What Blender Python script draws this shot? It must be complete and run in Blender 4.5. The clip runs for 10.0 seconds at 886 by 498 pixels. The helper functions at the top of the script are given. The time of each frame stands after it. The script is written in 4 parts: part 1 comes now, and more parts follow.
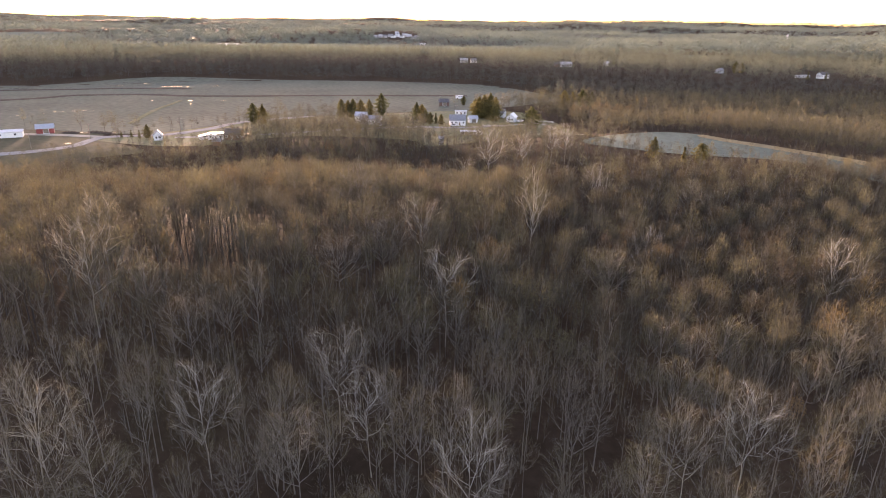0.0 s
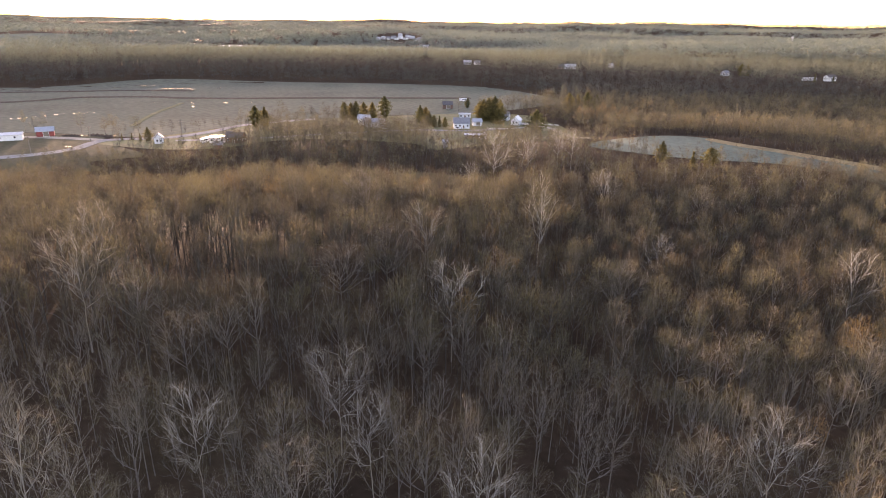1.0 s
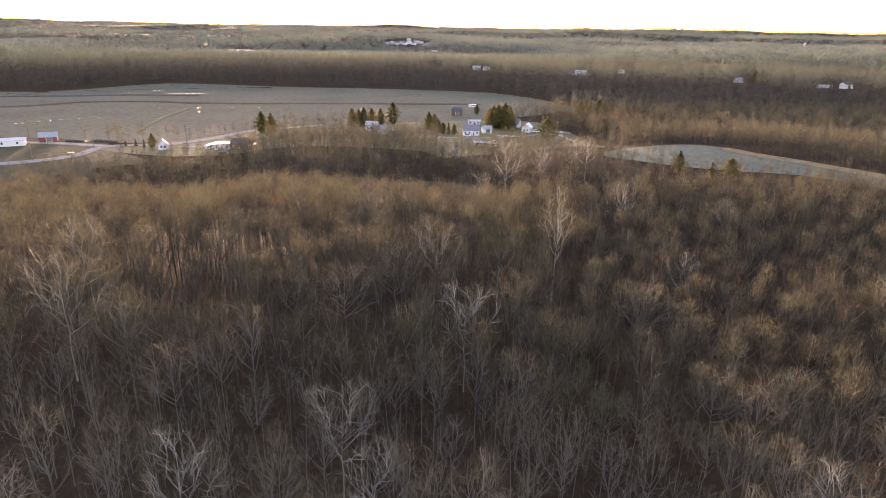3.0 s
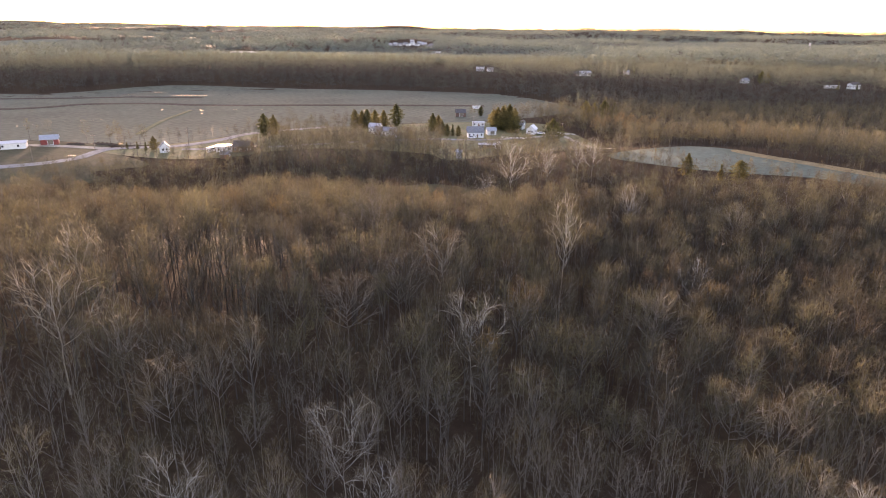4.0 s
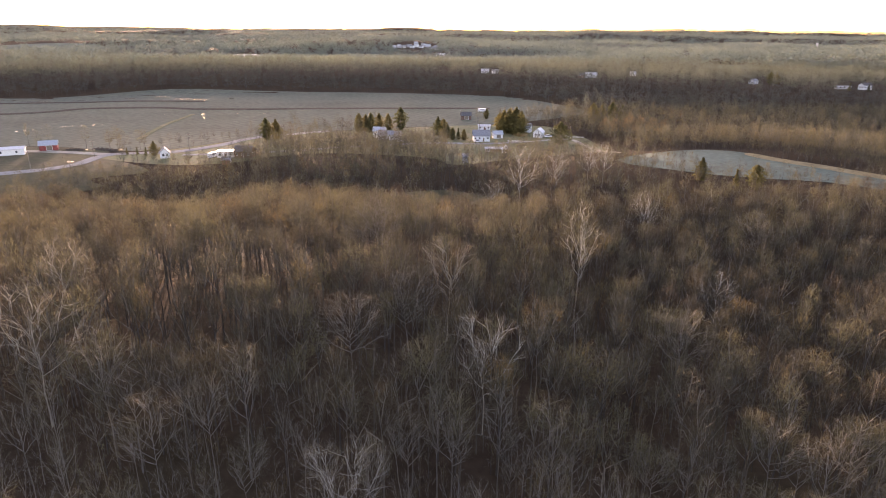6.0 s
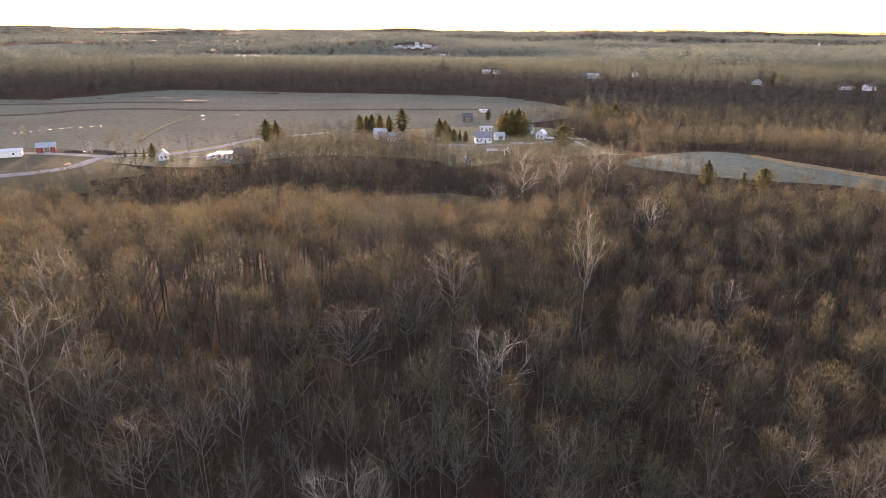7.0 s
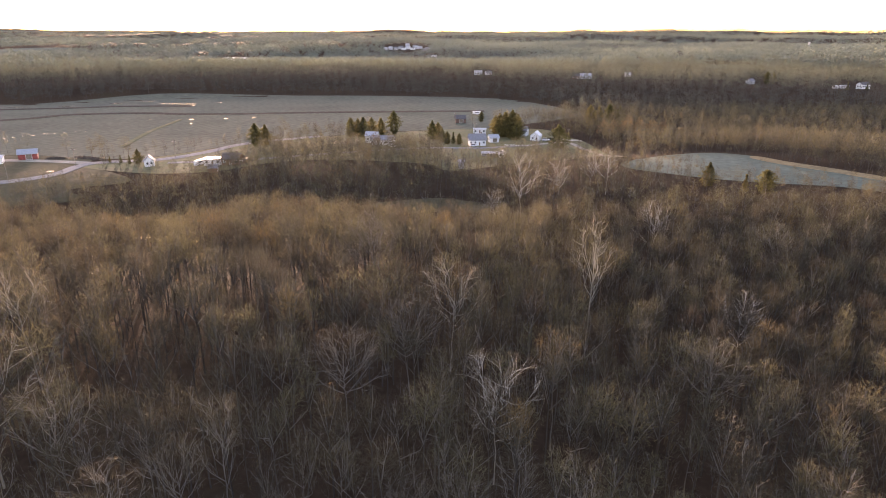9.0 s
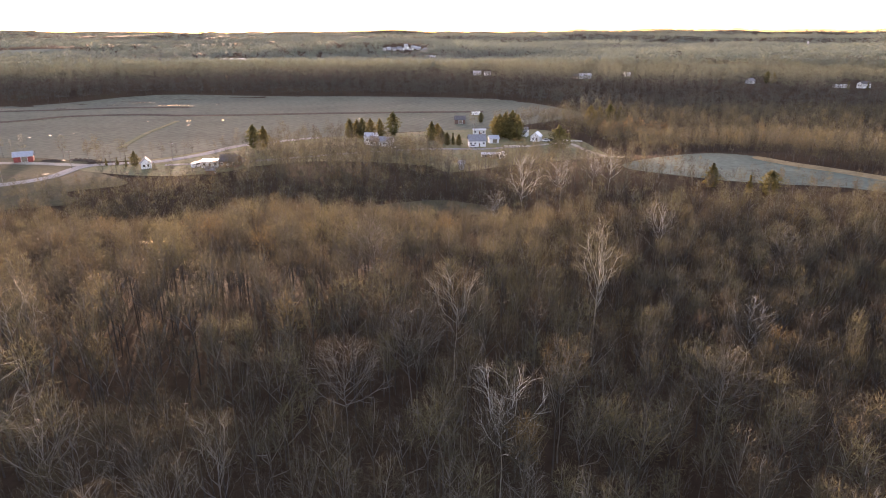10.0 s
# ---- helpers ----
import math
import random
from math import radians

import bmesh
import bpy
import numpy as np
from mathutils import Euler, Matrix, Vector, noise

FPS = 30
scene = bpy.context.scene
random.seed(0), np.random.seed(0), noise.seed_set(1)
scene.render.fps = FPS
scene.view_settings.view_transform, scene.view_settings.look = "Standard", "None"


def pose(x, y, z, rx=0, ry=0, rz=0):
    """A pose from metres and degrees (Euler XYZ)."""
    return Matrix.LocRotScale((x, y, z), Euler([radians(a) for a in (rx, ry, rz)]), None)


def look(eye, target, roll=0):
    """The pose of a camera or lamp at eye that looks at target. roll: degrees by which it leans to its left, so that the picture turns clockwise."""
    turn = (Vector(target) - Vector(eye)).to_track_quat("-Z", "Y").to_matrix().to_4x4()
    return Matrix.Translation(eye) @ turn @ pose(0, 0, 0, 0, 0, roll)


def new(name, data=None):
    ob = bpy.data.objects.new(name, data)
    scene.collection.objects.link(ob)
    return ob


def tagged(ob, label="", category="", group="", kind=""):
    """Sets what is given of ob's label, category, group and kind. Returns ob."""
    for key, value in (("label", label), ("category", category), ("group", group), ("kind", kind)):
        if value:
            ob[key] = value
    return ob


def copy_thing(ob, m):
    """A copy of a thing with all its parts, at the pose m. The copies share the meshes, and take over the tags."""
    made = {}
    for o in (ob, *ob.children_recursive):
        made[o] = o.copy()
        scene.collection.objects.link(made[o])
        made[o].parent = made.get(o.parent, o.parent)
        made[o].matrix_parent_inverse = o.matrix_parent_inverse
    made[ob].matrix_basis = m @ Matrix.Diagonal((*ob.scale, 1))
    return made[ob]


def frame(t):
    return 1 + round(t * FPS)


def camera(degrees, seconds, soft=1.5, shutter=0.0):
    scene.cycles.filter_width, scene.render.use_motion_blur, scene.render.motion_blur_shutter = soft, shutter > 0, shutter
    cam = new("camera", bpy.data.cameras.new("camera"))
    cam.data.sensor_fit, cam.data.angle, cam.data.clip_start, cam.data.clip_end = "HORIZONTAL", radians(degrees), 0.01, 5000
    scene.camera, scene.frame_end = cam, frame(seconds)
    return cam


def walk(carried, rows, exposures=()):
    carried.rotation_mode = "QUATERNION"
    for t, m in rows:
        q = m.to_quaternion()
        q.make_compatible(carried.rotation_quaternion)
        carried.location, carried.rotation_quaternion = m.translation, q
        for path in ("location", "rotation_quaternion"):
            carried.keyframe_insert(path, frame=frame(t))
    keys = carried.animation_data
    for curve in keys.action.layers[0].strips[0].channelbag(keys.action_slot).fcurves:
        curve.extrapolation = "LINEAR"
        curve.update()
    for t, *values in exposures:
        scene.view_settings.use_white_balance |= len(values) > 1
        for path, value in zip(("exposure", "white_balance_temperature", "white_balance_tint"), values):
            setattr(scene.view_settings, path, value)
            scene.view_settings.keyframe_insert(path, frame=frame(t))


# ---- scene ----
from mathutils import geometry

cam = camera(70.0, 10.0, soft=1.0)
# seconds, x, y, z, yaw, pitch, roll
PATH = [
    (0, 0.00, 0.00, 62.50, -0.01, -19.79, -0.62),
    (0.5, -0.35, 2.43, 62.56, 0.13, -19.72, -0.61),
    (1, -0.66, 4.86, 62.64, 0.24, -19.65, -0.64),
    (1.5, -0.92, 7.22, 62.72, 0.36, -19.55, -0.71),
    (2, -1.19, 9.46, 62.76, 0.46, -19.44, -0.83),
    (2.5, -1.45, 11.59, 62.75, 0.68, -19.32, -0.86),
    (4, -2.16, 17.58, 62.58, 1.23, -19.15, -0.67),
    (4.5, -2.40, 19.52, 62.54, 1.37, -19.10, -0.59),
    (5, -2.66, 21.47, 62.55, 1.48, -19.07, -0.52),
    (5.5, -2.95, 23.40, 62.58, 1.57, -19.04, -0.42),
    (7, -3.78, 29.34, 62.73, 1.71, -18.97, -0.34),
    (7.5, -4.09, 31.31, 62.73, 1.72, -18.96, -0.33),
    (8, -4.46, 33.21, 62.68, 1.74, -18.94, -0.24),
    (8.5, -4.82, 35.08, 62.61, 1.47, -18.92, -0.13),
    (9, -5.15, 36.85, 62.55, 0.99, -18.88, 0.03),
    (9.5, -5.51, 38.45, 62.48, 0.88, -18.88, 0.13),
    (10, -5.84, 40.00, 62.43, 0.88, -18.85, 0.19),
]
walk(cam, [(t, pose(x, y, z, 90 + pitch, 0, yaw) @ pose(0, 0, 0, 0, 0, -roll)) for t, x, y, z, yaw, pitch, roll in PATH],
     exposures=[(0.0, 3.52, 8500, 45), (10.0, 3.42, 8500, 45)])

# ---- light: a low evening sun ahead and to the left, clear sky ----
SUN_AZ, SUN_EL = 19.5, 3.0     # degrees left of +y, degrees up
world = bpy.data.worlds.new("evening_sky")
scene.world = world
world.use_nodes = True
wn = world.node_tree
sky = wn.nodes.new("ShaderNodeTexSky")
sky.sky_type = "NISHITA"
sky.sun_disc = False
sky.sun_elevation = radians(SUN_EL)
sky.sun_rotation = radians(-SUN_AZ)
sky.air_density, sky.dust_density, sky.ozone_density = 0.65, 0.5, 1.2
wn.nodes["Background"].inputs["Strength"].default_value = 0.15
wn.links.new(sky.outputs["Color"], wn.nodes["Background"].inputs["Color"])
sun = new("sun", bpy.data.lights.new("sun", "SUN"))
sun.data.energy = 2.3
sun.data.angle = radians(0.6)
sun.data.color = (1.0, 0.91, 0.72)
sun_dir = Vector((-math.sin(radians(SUN_AZ)) * math.cos(radians(SUN_EL)), math.cos(radians(SUN_AZ)) * math.cos(radians(SUN_EL)), math.sin(radians(SUN_EL))))
sun.matrix_world = look(tuple(sun_dir * 400), (0, 0, 0))


# ---- materials ----
def base_mat(name):
    m = bpy.data.materials.new(name)
    m.use_nodes = True
    return m, m.node_tree.nodes, m.node_tree.links, m.node_tree.nodes["Principled BSDF"]


def ramp(nodes, links, fac, *stops):
    r = nodes.new("ShaderNodeValToRGB")
    while len(r.color_ramp.elements) < len(stops):
        r.color_ramp.elements.new(0.5)
    for e, (pos, col) in zip(r.color_ramp.elements, stops):
        e.position, e.color = pos, (*col, 1)
    links.new(fac, r.inputs["Fac"])
    return r.outputs["Color"]


def noise_fac(nodes, links, scale, detail=4.0, coord="Object"):
    tc = nodes.new("ShaderNodeTexCoord")
    n = nodes.new("ShaderNodeTexNoise")
    n.inputs["Scale"].default_value, n.inputs["Detail"].default_value = scale, detail
    links.new(tc.outputs[coord], n.inputs["Vector"])
    return n.outputs["Fac"]


def blend(nodes, links, a, b, fac=0.5, mode="MULTIPLY"):
    mx = nodes.new("ShaderNodeMix")
    mx.data_type, mx.blend_type = "RGBA", mode
    mx.inputs[0].default_value = fac
    links.new(a, mx.inputs[6])
    links.new(b, mx.inputs[7])
    return mx.outputs[2]


def plain(name, col, rough=0.8, metal=0.0, vary=0.25, scale=1.5, bump=0.0, bump_scale=8.0):
    """A surface of one paint or stuff, with blotches and grain."""
    m, nodes, links, p = base_mat(name)
    dark = tuple(c * (1 - vary) for c in col)
    light = tuple(min(1, c * (1 + vary)) for c in col)
    c1 = ramp(nodes, links, noise_fac(nodes, links, scale), (0.3, dark), (0.7, light))
    c2 = ramp(nodes, links, noise_fac(nodes, links, scale * 9), (0.3, (0.8, 0.8, 0.8)), (0.7, (1, 1, 1)))
    links.new(blend(nodes, links, c1, c2, 0.6), p.inputs["Base Color"])
    p.inputs["Roughness"].default_value, p.inputs["Metallic"].default_value = rough, metal
    if bump:
        b = nodes.new("ShaderNodeBump")
        b.inputs["Strength"].default_value = bump
        links.new(noise_fac(nodes, links, bump_scale), b.inputs["Height"])
        links.new(b.outputs["Normal"], p.inputs["Normal"])
    return m


def twig_mat(name, stops, through_light=0.35, per_tree="random", rough=0.75, single=0.0):
    """Thin twigs: colour by tree, grain by noise, some light passes between and round them."""
    m, nodes, links, p = base_mat(name)
    if per_tree == "random":
        fac = nodes.new("ShaderNodeObjectInfo").outputs["Random"]
    else:
        at = nodes.new("ShaderNodeAttribute")
        at.attribute_name = "tone"
        fac = at.outputs["Fac"]
    tree = ramp(nodes, links, fac, *stops)
    if per_tree != "random":
        wd = nodes.new("ShaderNodeAttribute")
        wd.attribute_name = "wood"
        for bark_col, gain, less in (((0.15, 0.135, 0.115, 1), 2.0, 0.0), ((0.08, 0.068, 0.058, 1), 2.0, -1.0)):
            share = nodes.new("ShaderNodeMath")
            share.operation, share.use_clamp = "MULTIPLY_ADD", True
            share.inputs[1].default_value, share.inputs[2].default_value = gain, less
            links.new(wd.outputs["Fac"], share.inputs[0])
            mixed = nodes.new("ShaderNodeMix")
            mixed.data_type = "RGBA"
            mixed.inputs[7].default_value = bark_col
            links.new(share.outputs[0], mixed.inputs[0])
            links.new(tree, mixed.inputs[6])
            tree = mixed.outputs[2]
    grain = ramp(nodes, links, noise_fac(nodes, links, 0.9), (0.3, (0.7, 0.7, 0.7)), (0.7, (1, 1, 1)))
    col = blend(nodes, links, tree, grain, 0.8)
    if single:
        one = nodes.new("ShaderNodeNewGeometry").outputs["Random Per Island"]
        lo, hi = 1 - single, 1 + single
        col = blend(nodes, links, col, ramp(nodes, links, one, (0.0, (lo, lo, lo)), (0.75, (1, 1, 1)), (1.0, (hi, hi, hi))), 1.0)
    links.new(col, p.inputs["Base Color"])
    p.inputs["Roughness"].default_value = rough
    p.inputs["Specular IOR Level"].default_value = 0.08
    tr = nodes.new("ShaderNodeBsdfTranslucent")
    links.new(col, tr.inputs["Color"])
    mx = nodes.new("ShaderNodeMixShader")
    mx.inputs["Fac"].default_value = through_light
    if per_tree != "random":
        solid = nodes.new("ShaderNodeMath")
        solid.operation, solid.use_clamp = "MULTIPLY_ADD", True
        solid.inputs[1].default_value, solid.inputs[2].default_value = -2 * through_light, through_light
        links.new(wd.outputs["Fac"], solid.inputs[0])
        links.new(solid.outputs[0], mx.inputs["Fac"])
    links.new(p.outputs["BSDF"], mx.inputs[1])
    links.new(tr.outputs["BSDF"], mx.inputs[2])
    links.new(mx.outputs["Shader"], nodes["Material Output"].inputs["Surface"])
    return m


def ground_mat(name, stops, big, small, bump=0.12, rows=0.0, row_turn=0.0, rough=0.95):
    m, nodes, links, p = base_mat(name)
    c = ramp(nodes, links, noise_fac(nodes, links, big, 6), *stops)
    g = ramp(nodes, links, noise_fac(nodes, links, small, 6), (0.3, (0.6, 0.6, 0.6)), (0.7, (1, 1, 1)))
    c = blend(nodes, links, c, g, 0.8)
    if rows:
        tc = nodes.new("ShaderNodeTexCoord")
        mp = nodes.new("ShaderNodeMapping")
        mp.inputs["Rotation"].default_value = (0, 0, radians(row_turn))
        w = nodes.new("ShaderNodeTexWave")
        w.inputs["Scale"].default_value, w.inputs["Distortion"].default_value = rows, 1.5
        links.new(tc.outputs["Object"], mp.inputs["Vector"])
        links.new(mp.outputs["Vector"], w.inputs["Vector"])
        r = ramp(nodes, links, w.outputs["Fac"], (0.2, (0.85, 0.85, 0.85)), (0.8, (1, 1, 1)))
        c = blend(nodes, links, c, r, 0.6)
    links.new(c, p.inputs["Base Color"])
    p.inputs["Roughness"].default_value = rough
    p.inputs["Specular IOR Level"].default_value = 0.02 if name == "leaf_litter" else 0.06
    b = nodes.new("ShaderNodeBump")
    b.inputs["Strength"].default_value, b.inputs["Distance"].default_value = bump, 0.3
    links.new(noise_fac(nodes, links, small * 2), b.inputs["Height"])
    links.new(b.outputs["Normal"], p.inputs["Normal"])
    return m


BROWNS = ((0.0, (0.064, 0.05, 0.037)), (0.25, (0.097, 0.08, 0.05)), (0.5, (0.085, 0.079, 0.057)), (0.7, (0.126, 0.111, 0.064)), (0.92, (0.144, 0.131, 0.075)), (1.0, (0.155, 0.108, 0.051)))
# Lighter, greyer stops: distance haze is put into the far twig colour.
FAR_HAZED_BROWNS = ((0.0, (0.125, 0.146, 0.134)), (0.5, (0.184, 0.215, 0.178)), (1.0, (0.232, 0.26, 0.196)))
# The two darkest stops hold the painted shade of the bluff's face.
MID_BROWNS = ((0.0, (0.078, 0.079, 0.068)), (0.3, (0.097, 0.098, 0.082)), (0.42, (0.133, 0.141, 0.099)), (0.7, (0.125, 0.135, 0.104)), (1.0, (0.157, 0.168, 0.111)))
M_TWIG = twig_mat("twigs_brown", BROWNS, single=0.5)
M_TWIG_PALE = twig_mat("twigs_pale", ((0.0, (0.18, 0.15, 0.108)), (1.0, (0.22, 0.178, 0.118))))
M_BARK = plain("bark_grey", (0.12, 0.105, 0.09), 0.9, vary=0.35, scale=0.8, bump=0.5)
M_BARK_PALE = plain("bark_pale", (0.25, 0.225, 0.185), 0.75, vary=0.3, scale=0.7, bump=0.3)
M_BARK_WHITE = plain("bark_white", (0.37, 0.35, 0.31), 0.75, vary=0.25, scale=0.7, bump=0.3)
M_BARK_MID = plain("bark_mid", (0.142, 0.126, 0.108), 0.85, vary=0.3, scale=0.7, bump=0.4)
M_WOODS = twig_mat("woods_twigs", BROWNS, per_tree="tone", single=0.3)
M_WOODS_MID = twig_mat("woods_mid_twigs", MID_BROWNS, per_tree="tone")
M_WOODS_HAZED = twig_mat("woods_far_twigs_hazed", FAR_HAZED_BROWNS, 0.3, per_tree="tone")
M_NEEDLE = twig_mat("needles", ((0.0, (0.085, 0.09, 0.038)), (0.5, (0.13, 0.118, 0.05)), (1.0, (0.19, 0.155, 0.06))), 0.5, single=0.4)
M_LITTER = ground_mat("leaf_litter", ((0.3, (0.042, 0.029, 0.02)), (0.55, (0.065, 0.043, 0.028)), (0.75, (0.055, 0.044, 0.025))), 0.03, 0.6)
M_STUBBLE = ground_mat("stubble_field", ((0.3, (0.12, 0.128, 0.094)), (0.5, (0.15, 0.157, 0.114)), (0.7, (0.115, 0.13, 0.092))), 0.012, 0.25, rows=0.05, row_turn=24)
M_PASTURE = ground_mat("pasture", ((0.3, (0.108, 0.14, 0.112)), (0.5, (0.138, 0.17, 0.136)), (0.7, (0.10, 0.13, 0.10))), 0.03, 0.4)
M_ROUGH = ground_mat("rough_grass", ((0.3, (0.12, 0.095, 0.06)), (0.5, (0.10, 0.09, 0.05)), (0.7, (0.15, 0.12, 0.075))), 0.05, 0.5)
M_STRAW = ground_mat("straw_grass", ((0.3, (0.27, 0.20, 0.11)), (0.5, (0.33, 0.25, 0.14)), (0.7, (0.24, 0.19, 0.11))), 0.08, 0.5)
M_LAWN = ground_mat("dormant_lawn", ((0.3, (0.20, 0.17, 0.10)), (0.5, (0.17, 0.17, 0.09)), (0.7, (0.25, 0.21, 0.13))), 0.04, 0.5)
M_ASPHALT = ground_mat("road_surface", ((0.3, (0.25, 0.235, 0.225)), (0.7, (0.33, 0.315, 0.30))), 0.1, 1.0, 0.05, rough=0.95)
M_GRAVEL = ground_mat("gravel", ((0.3, (0.33, 0.29, 0.24)), (0.7, (0.43, 0.39, 0.32))), 0.1, 1.0, 0.1)
M_WHITE = plain("white_siding", (0.72, 0.72, 0.70), 0.6, vary=0.1)
M_GREYWALL = plain("grey_siding", (0.42, 0.42, 0.42), 0.7, vary=0.15)
M_RED = plain("barn_red", (0.26, 0.045, 0.035), 0.7, vary=0.3)
M_BROWNWALL = plain("brown_boards", (0.16, 0.085, 0.06), 0.8, vary=0.3)
M_ROOF_GREY = plain("roof_shingle", (0.20, 0.20, 0.21), 0.85, vary=0.25)
M_ROOF_DARK = plain("roof_dark", (0.09, 0.085, 0.085), 0.85, vary=0.3)
M_ROOF_METAL = plain("roof_metal", (0.5, 0.52, 0.53), 0.45, 0.8, vary=0.12)
M_GLASS = plain("window_glass", (0.03, 0.035, 0.04), 0.08, vary=0.05)
M_TRIM = plain("trim_white", (0.78, 0.78, 0.76), 0.5, vary=0.05)
M_WOOD = plain("weathered_wood", (0.20, 0.16, 0.12), 0.85, vary=0.3)
M_TYRE = plain("rubber", (0.03, 0.03, 0.03), 0.8, vary=0.1)
M_WATER = plain("standing_water", (0.05, 0.05, 0.045), 0.2, vary=0.1)
M_DIRT = ground_mat("bare_dirt", ((0.3, (0.06, 0.045, 0.035)), (0.7, (0.10, 0.078, 0.058))), 0.3, 1.5)


# ---- mesh helpers ----
def tri_mesh(name, verts, tris, material, tone=None, smooth=False):
    """A mesh from arrays of vertices and triangles."""
    verts, tris = np.asarray(verts, np.float32).reshape(-1, 3), np.asarray(tris, np.int32).reshape(-1, 3)
    me = bpy.data.meshes.new(name)
    me.vertices.add(len(verts))
    me.vertices.foreach_set("co", verts.ravel())
    me.loops.add(tris.size)
    me.loops.foreach_set("vertex_index", tris.ravel())
    me.polygons.add(len(tris))
    me.polygons.foreach_set("loop_start", np.arange(0, tris.size, 3, dtype=np.int32))
    me.polygons.foreach_set("use_smooth", np.full(len(tris), smooth))
    if tone is not None:
        me.attributes.new("tone", "FLOAT", "POINT").data.foreach_set("value", np.asarray(tone, np.float32))
    me.materials.append(material)
    me.update(calc_edges=True)
    me.validate()
    return me


def part(name, bm, material, parent, label=""):
    me = bpy.data.meshes.new(name)
    bm.to_mesh(me)
    bm.free()
    me.materials.append(material)
    ob = new(name, me)
    ob.parent = parent
    return tagged(ob, label)


def part_mesh(name, me, parent, label=""):
    ob = new(name, me)
    ob.parent = parent
    return tagged(ob, label)


def box(bm, sx, sy, sz, m=Matrix()):
    bmesh.ops.create_cube(bm, size=1.0, matrix=m @ Matrix.Diagonal((sx, sy, sz, 1)))
    return bm


def boxed(sx, sy, sz, x, y, z, bevel=0.0, rz=0.0):
    bm = box(bmesh.new(), sx, sy, sz, pose(x, y, z, 0, 0, rz))
    if bevel:
        bmesh.ops.bevel(bm, geom=bm.edges[:], offset=bevel, segments=1, affect="EDGES")
    return bm


def smooth_step(v, a, b):
    u = np.clip((v - a) / (b - a), 0, 1)
    return u * u * (3 - 2 * u)


def H(x, y):
    """The ground's height: a wooded hill, a flat valley floor, a bluff and rolling hills to the horizon."""
    x, y = np.asarray(x, float), np.asarray(y, float)
    d = np.hypot(x, y)
    near = 9.0 * np.exp(-(((x + 75) / 55) ** 2 + ((y - 115) / 85) ** 2)) + 5.0 * np.exp(-(((x + 18) / 28) ** 2 + ((y - 165) / 52) ** 2)) - 4.5 * np.exp(-(((x - 56) / 40) ** 2 + ((y - 170) / 62) ** 2))
    near = near * (1 - smooth_step(y, 215, 285))
    # the creek valley behind the hill, and the raised pasture
    near = near - 7.0 * np.exp(-((y - 262 - 0.06 * x) / 36) ** 2) * (1 - smooth_step(x, -5, 45))
    near = near + 8.0 * np.exp(-((((x - 132) / 105) ** 2 + ((y - 298) / 74) ** 2) ** 2))
    start = 600 + 120 * smooth_step(-x, -160, 60)
    far = 14 * smooth_step(d, start, start + 130) + 0.0128 * np.maximum(d - 860, 0)
    a = np.arctan2(x, np.maximum(y, 1e-3))
    roll = np.sin(d / 215 + 3.1 * a) + 0.8 * np.sin(x / 330 - y / 410 + 1.3) + 0.6 * np.sin(x / 140 + y / 190) + 0.4 * np.sin(x / 75 - y / 120)
    far = far + roll * (3.5 + d * 0.0012) * smooth_step(d, 850, 1300)
    far = far * smooth_step(y, -200, 200)
    return near + far


# ---- ground, fields, roads ----
def build_ground():
    radii = [0.0]
    r = 8.0
    while r < 4950:
        radii.append(r)
        r *= 1.027
    front = np.radians(np.arange(-50, 50, 0.7))
    back = np.radians(np.arange(50, 310, 6.5))
    ang = np.concatenate([front, back])
    rr, aa = np.meshgrid(radii, ang, indexing="ij")
    x, y = rr * np.sin(aa), rr * np.cos(aa)
    v = np.stack([x, y, H(x, y)], -1).reshape(-1, 3)
    n, k = len(radii), len(ang)
    i, j = np.meshgrid(np.arange(n - 1), np.arange(k), indexing="ij")
    p00, p01 = i * k + j, i * k + (j + 1) % k
    p10, p11 = p00 + k, p01 + k
    tris = np.concatenate([np.stack([p00, p11, p10], -1).reshape(-1, 3), np.stack([p00, p01, p11], -1).reshape(-1, 3)])
    ob = new("ground", tri_mesh("ground", v, tris, M_LITTER, smooth=True))
    tagged(ob, "brown leaf-littered woodland ground rolling to the horizon", "ground", kind="structure")


build_ground()

BIG_FIELD = [(-640, 372), (-300, 372), (-232, 372), (-195, 362), (-165, 368), (-135, 405), (-112, 428), (-40, 462), (20, 480), (78, 528), (101, 567), (42, 679), (-75, 712), (-195, 712), (-308, 697), (-392, 624), (-470, 600), (-640, 560)]
PASTURE = [(69, 312), (73, 324), (93, 338), (119, 350), (134, 336), (142, 318), (154, 303), (165, 287), (195, 256), (215, 225), (200, 212), (150, 264), (115, 276), (96, 284), (76, 300)]
VILLAGE = [(-192, 345), (-165, 366), (-135, 403), (-112, 427), (-40, 460), (20, 478), (58, 470), (66, 440), (74, 420), (76, 372), (66, 356), (30, 350), (-6, 334), (-20, 352), (-70, 362), (-100, 352), (-118, 333), (-150, 327)]
YARD = [(-640, 371), (-300, 371), (-232, 371), (-195, 361), (-188, 345), (-150, 314), (-170, 300), (-200, 276), (-640, 215)]
MEADOW = [(-40, 286), (-22, 292), (-8, 293), (4, 287), (10, 280), (0, 277), (-14, 280), (-28, 277)]
LANE_GAP = [(58, 432), (70, 426), (80, 384), (86, 352), (68, 342), (60, 395)]
POND_GAP = [(-126, 254), (-98, 252), (-92, 238), (-114, 240)]
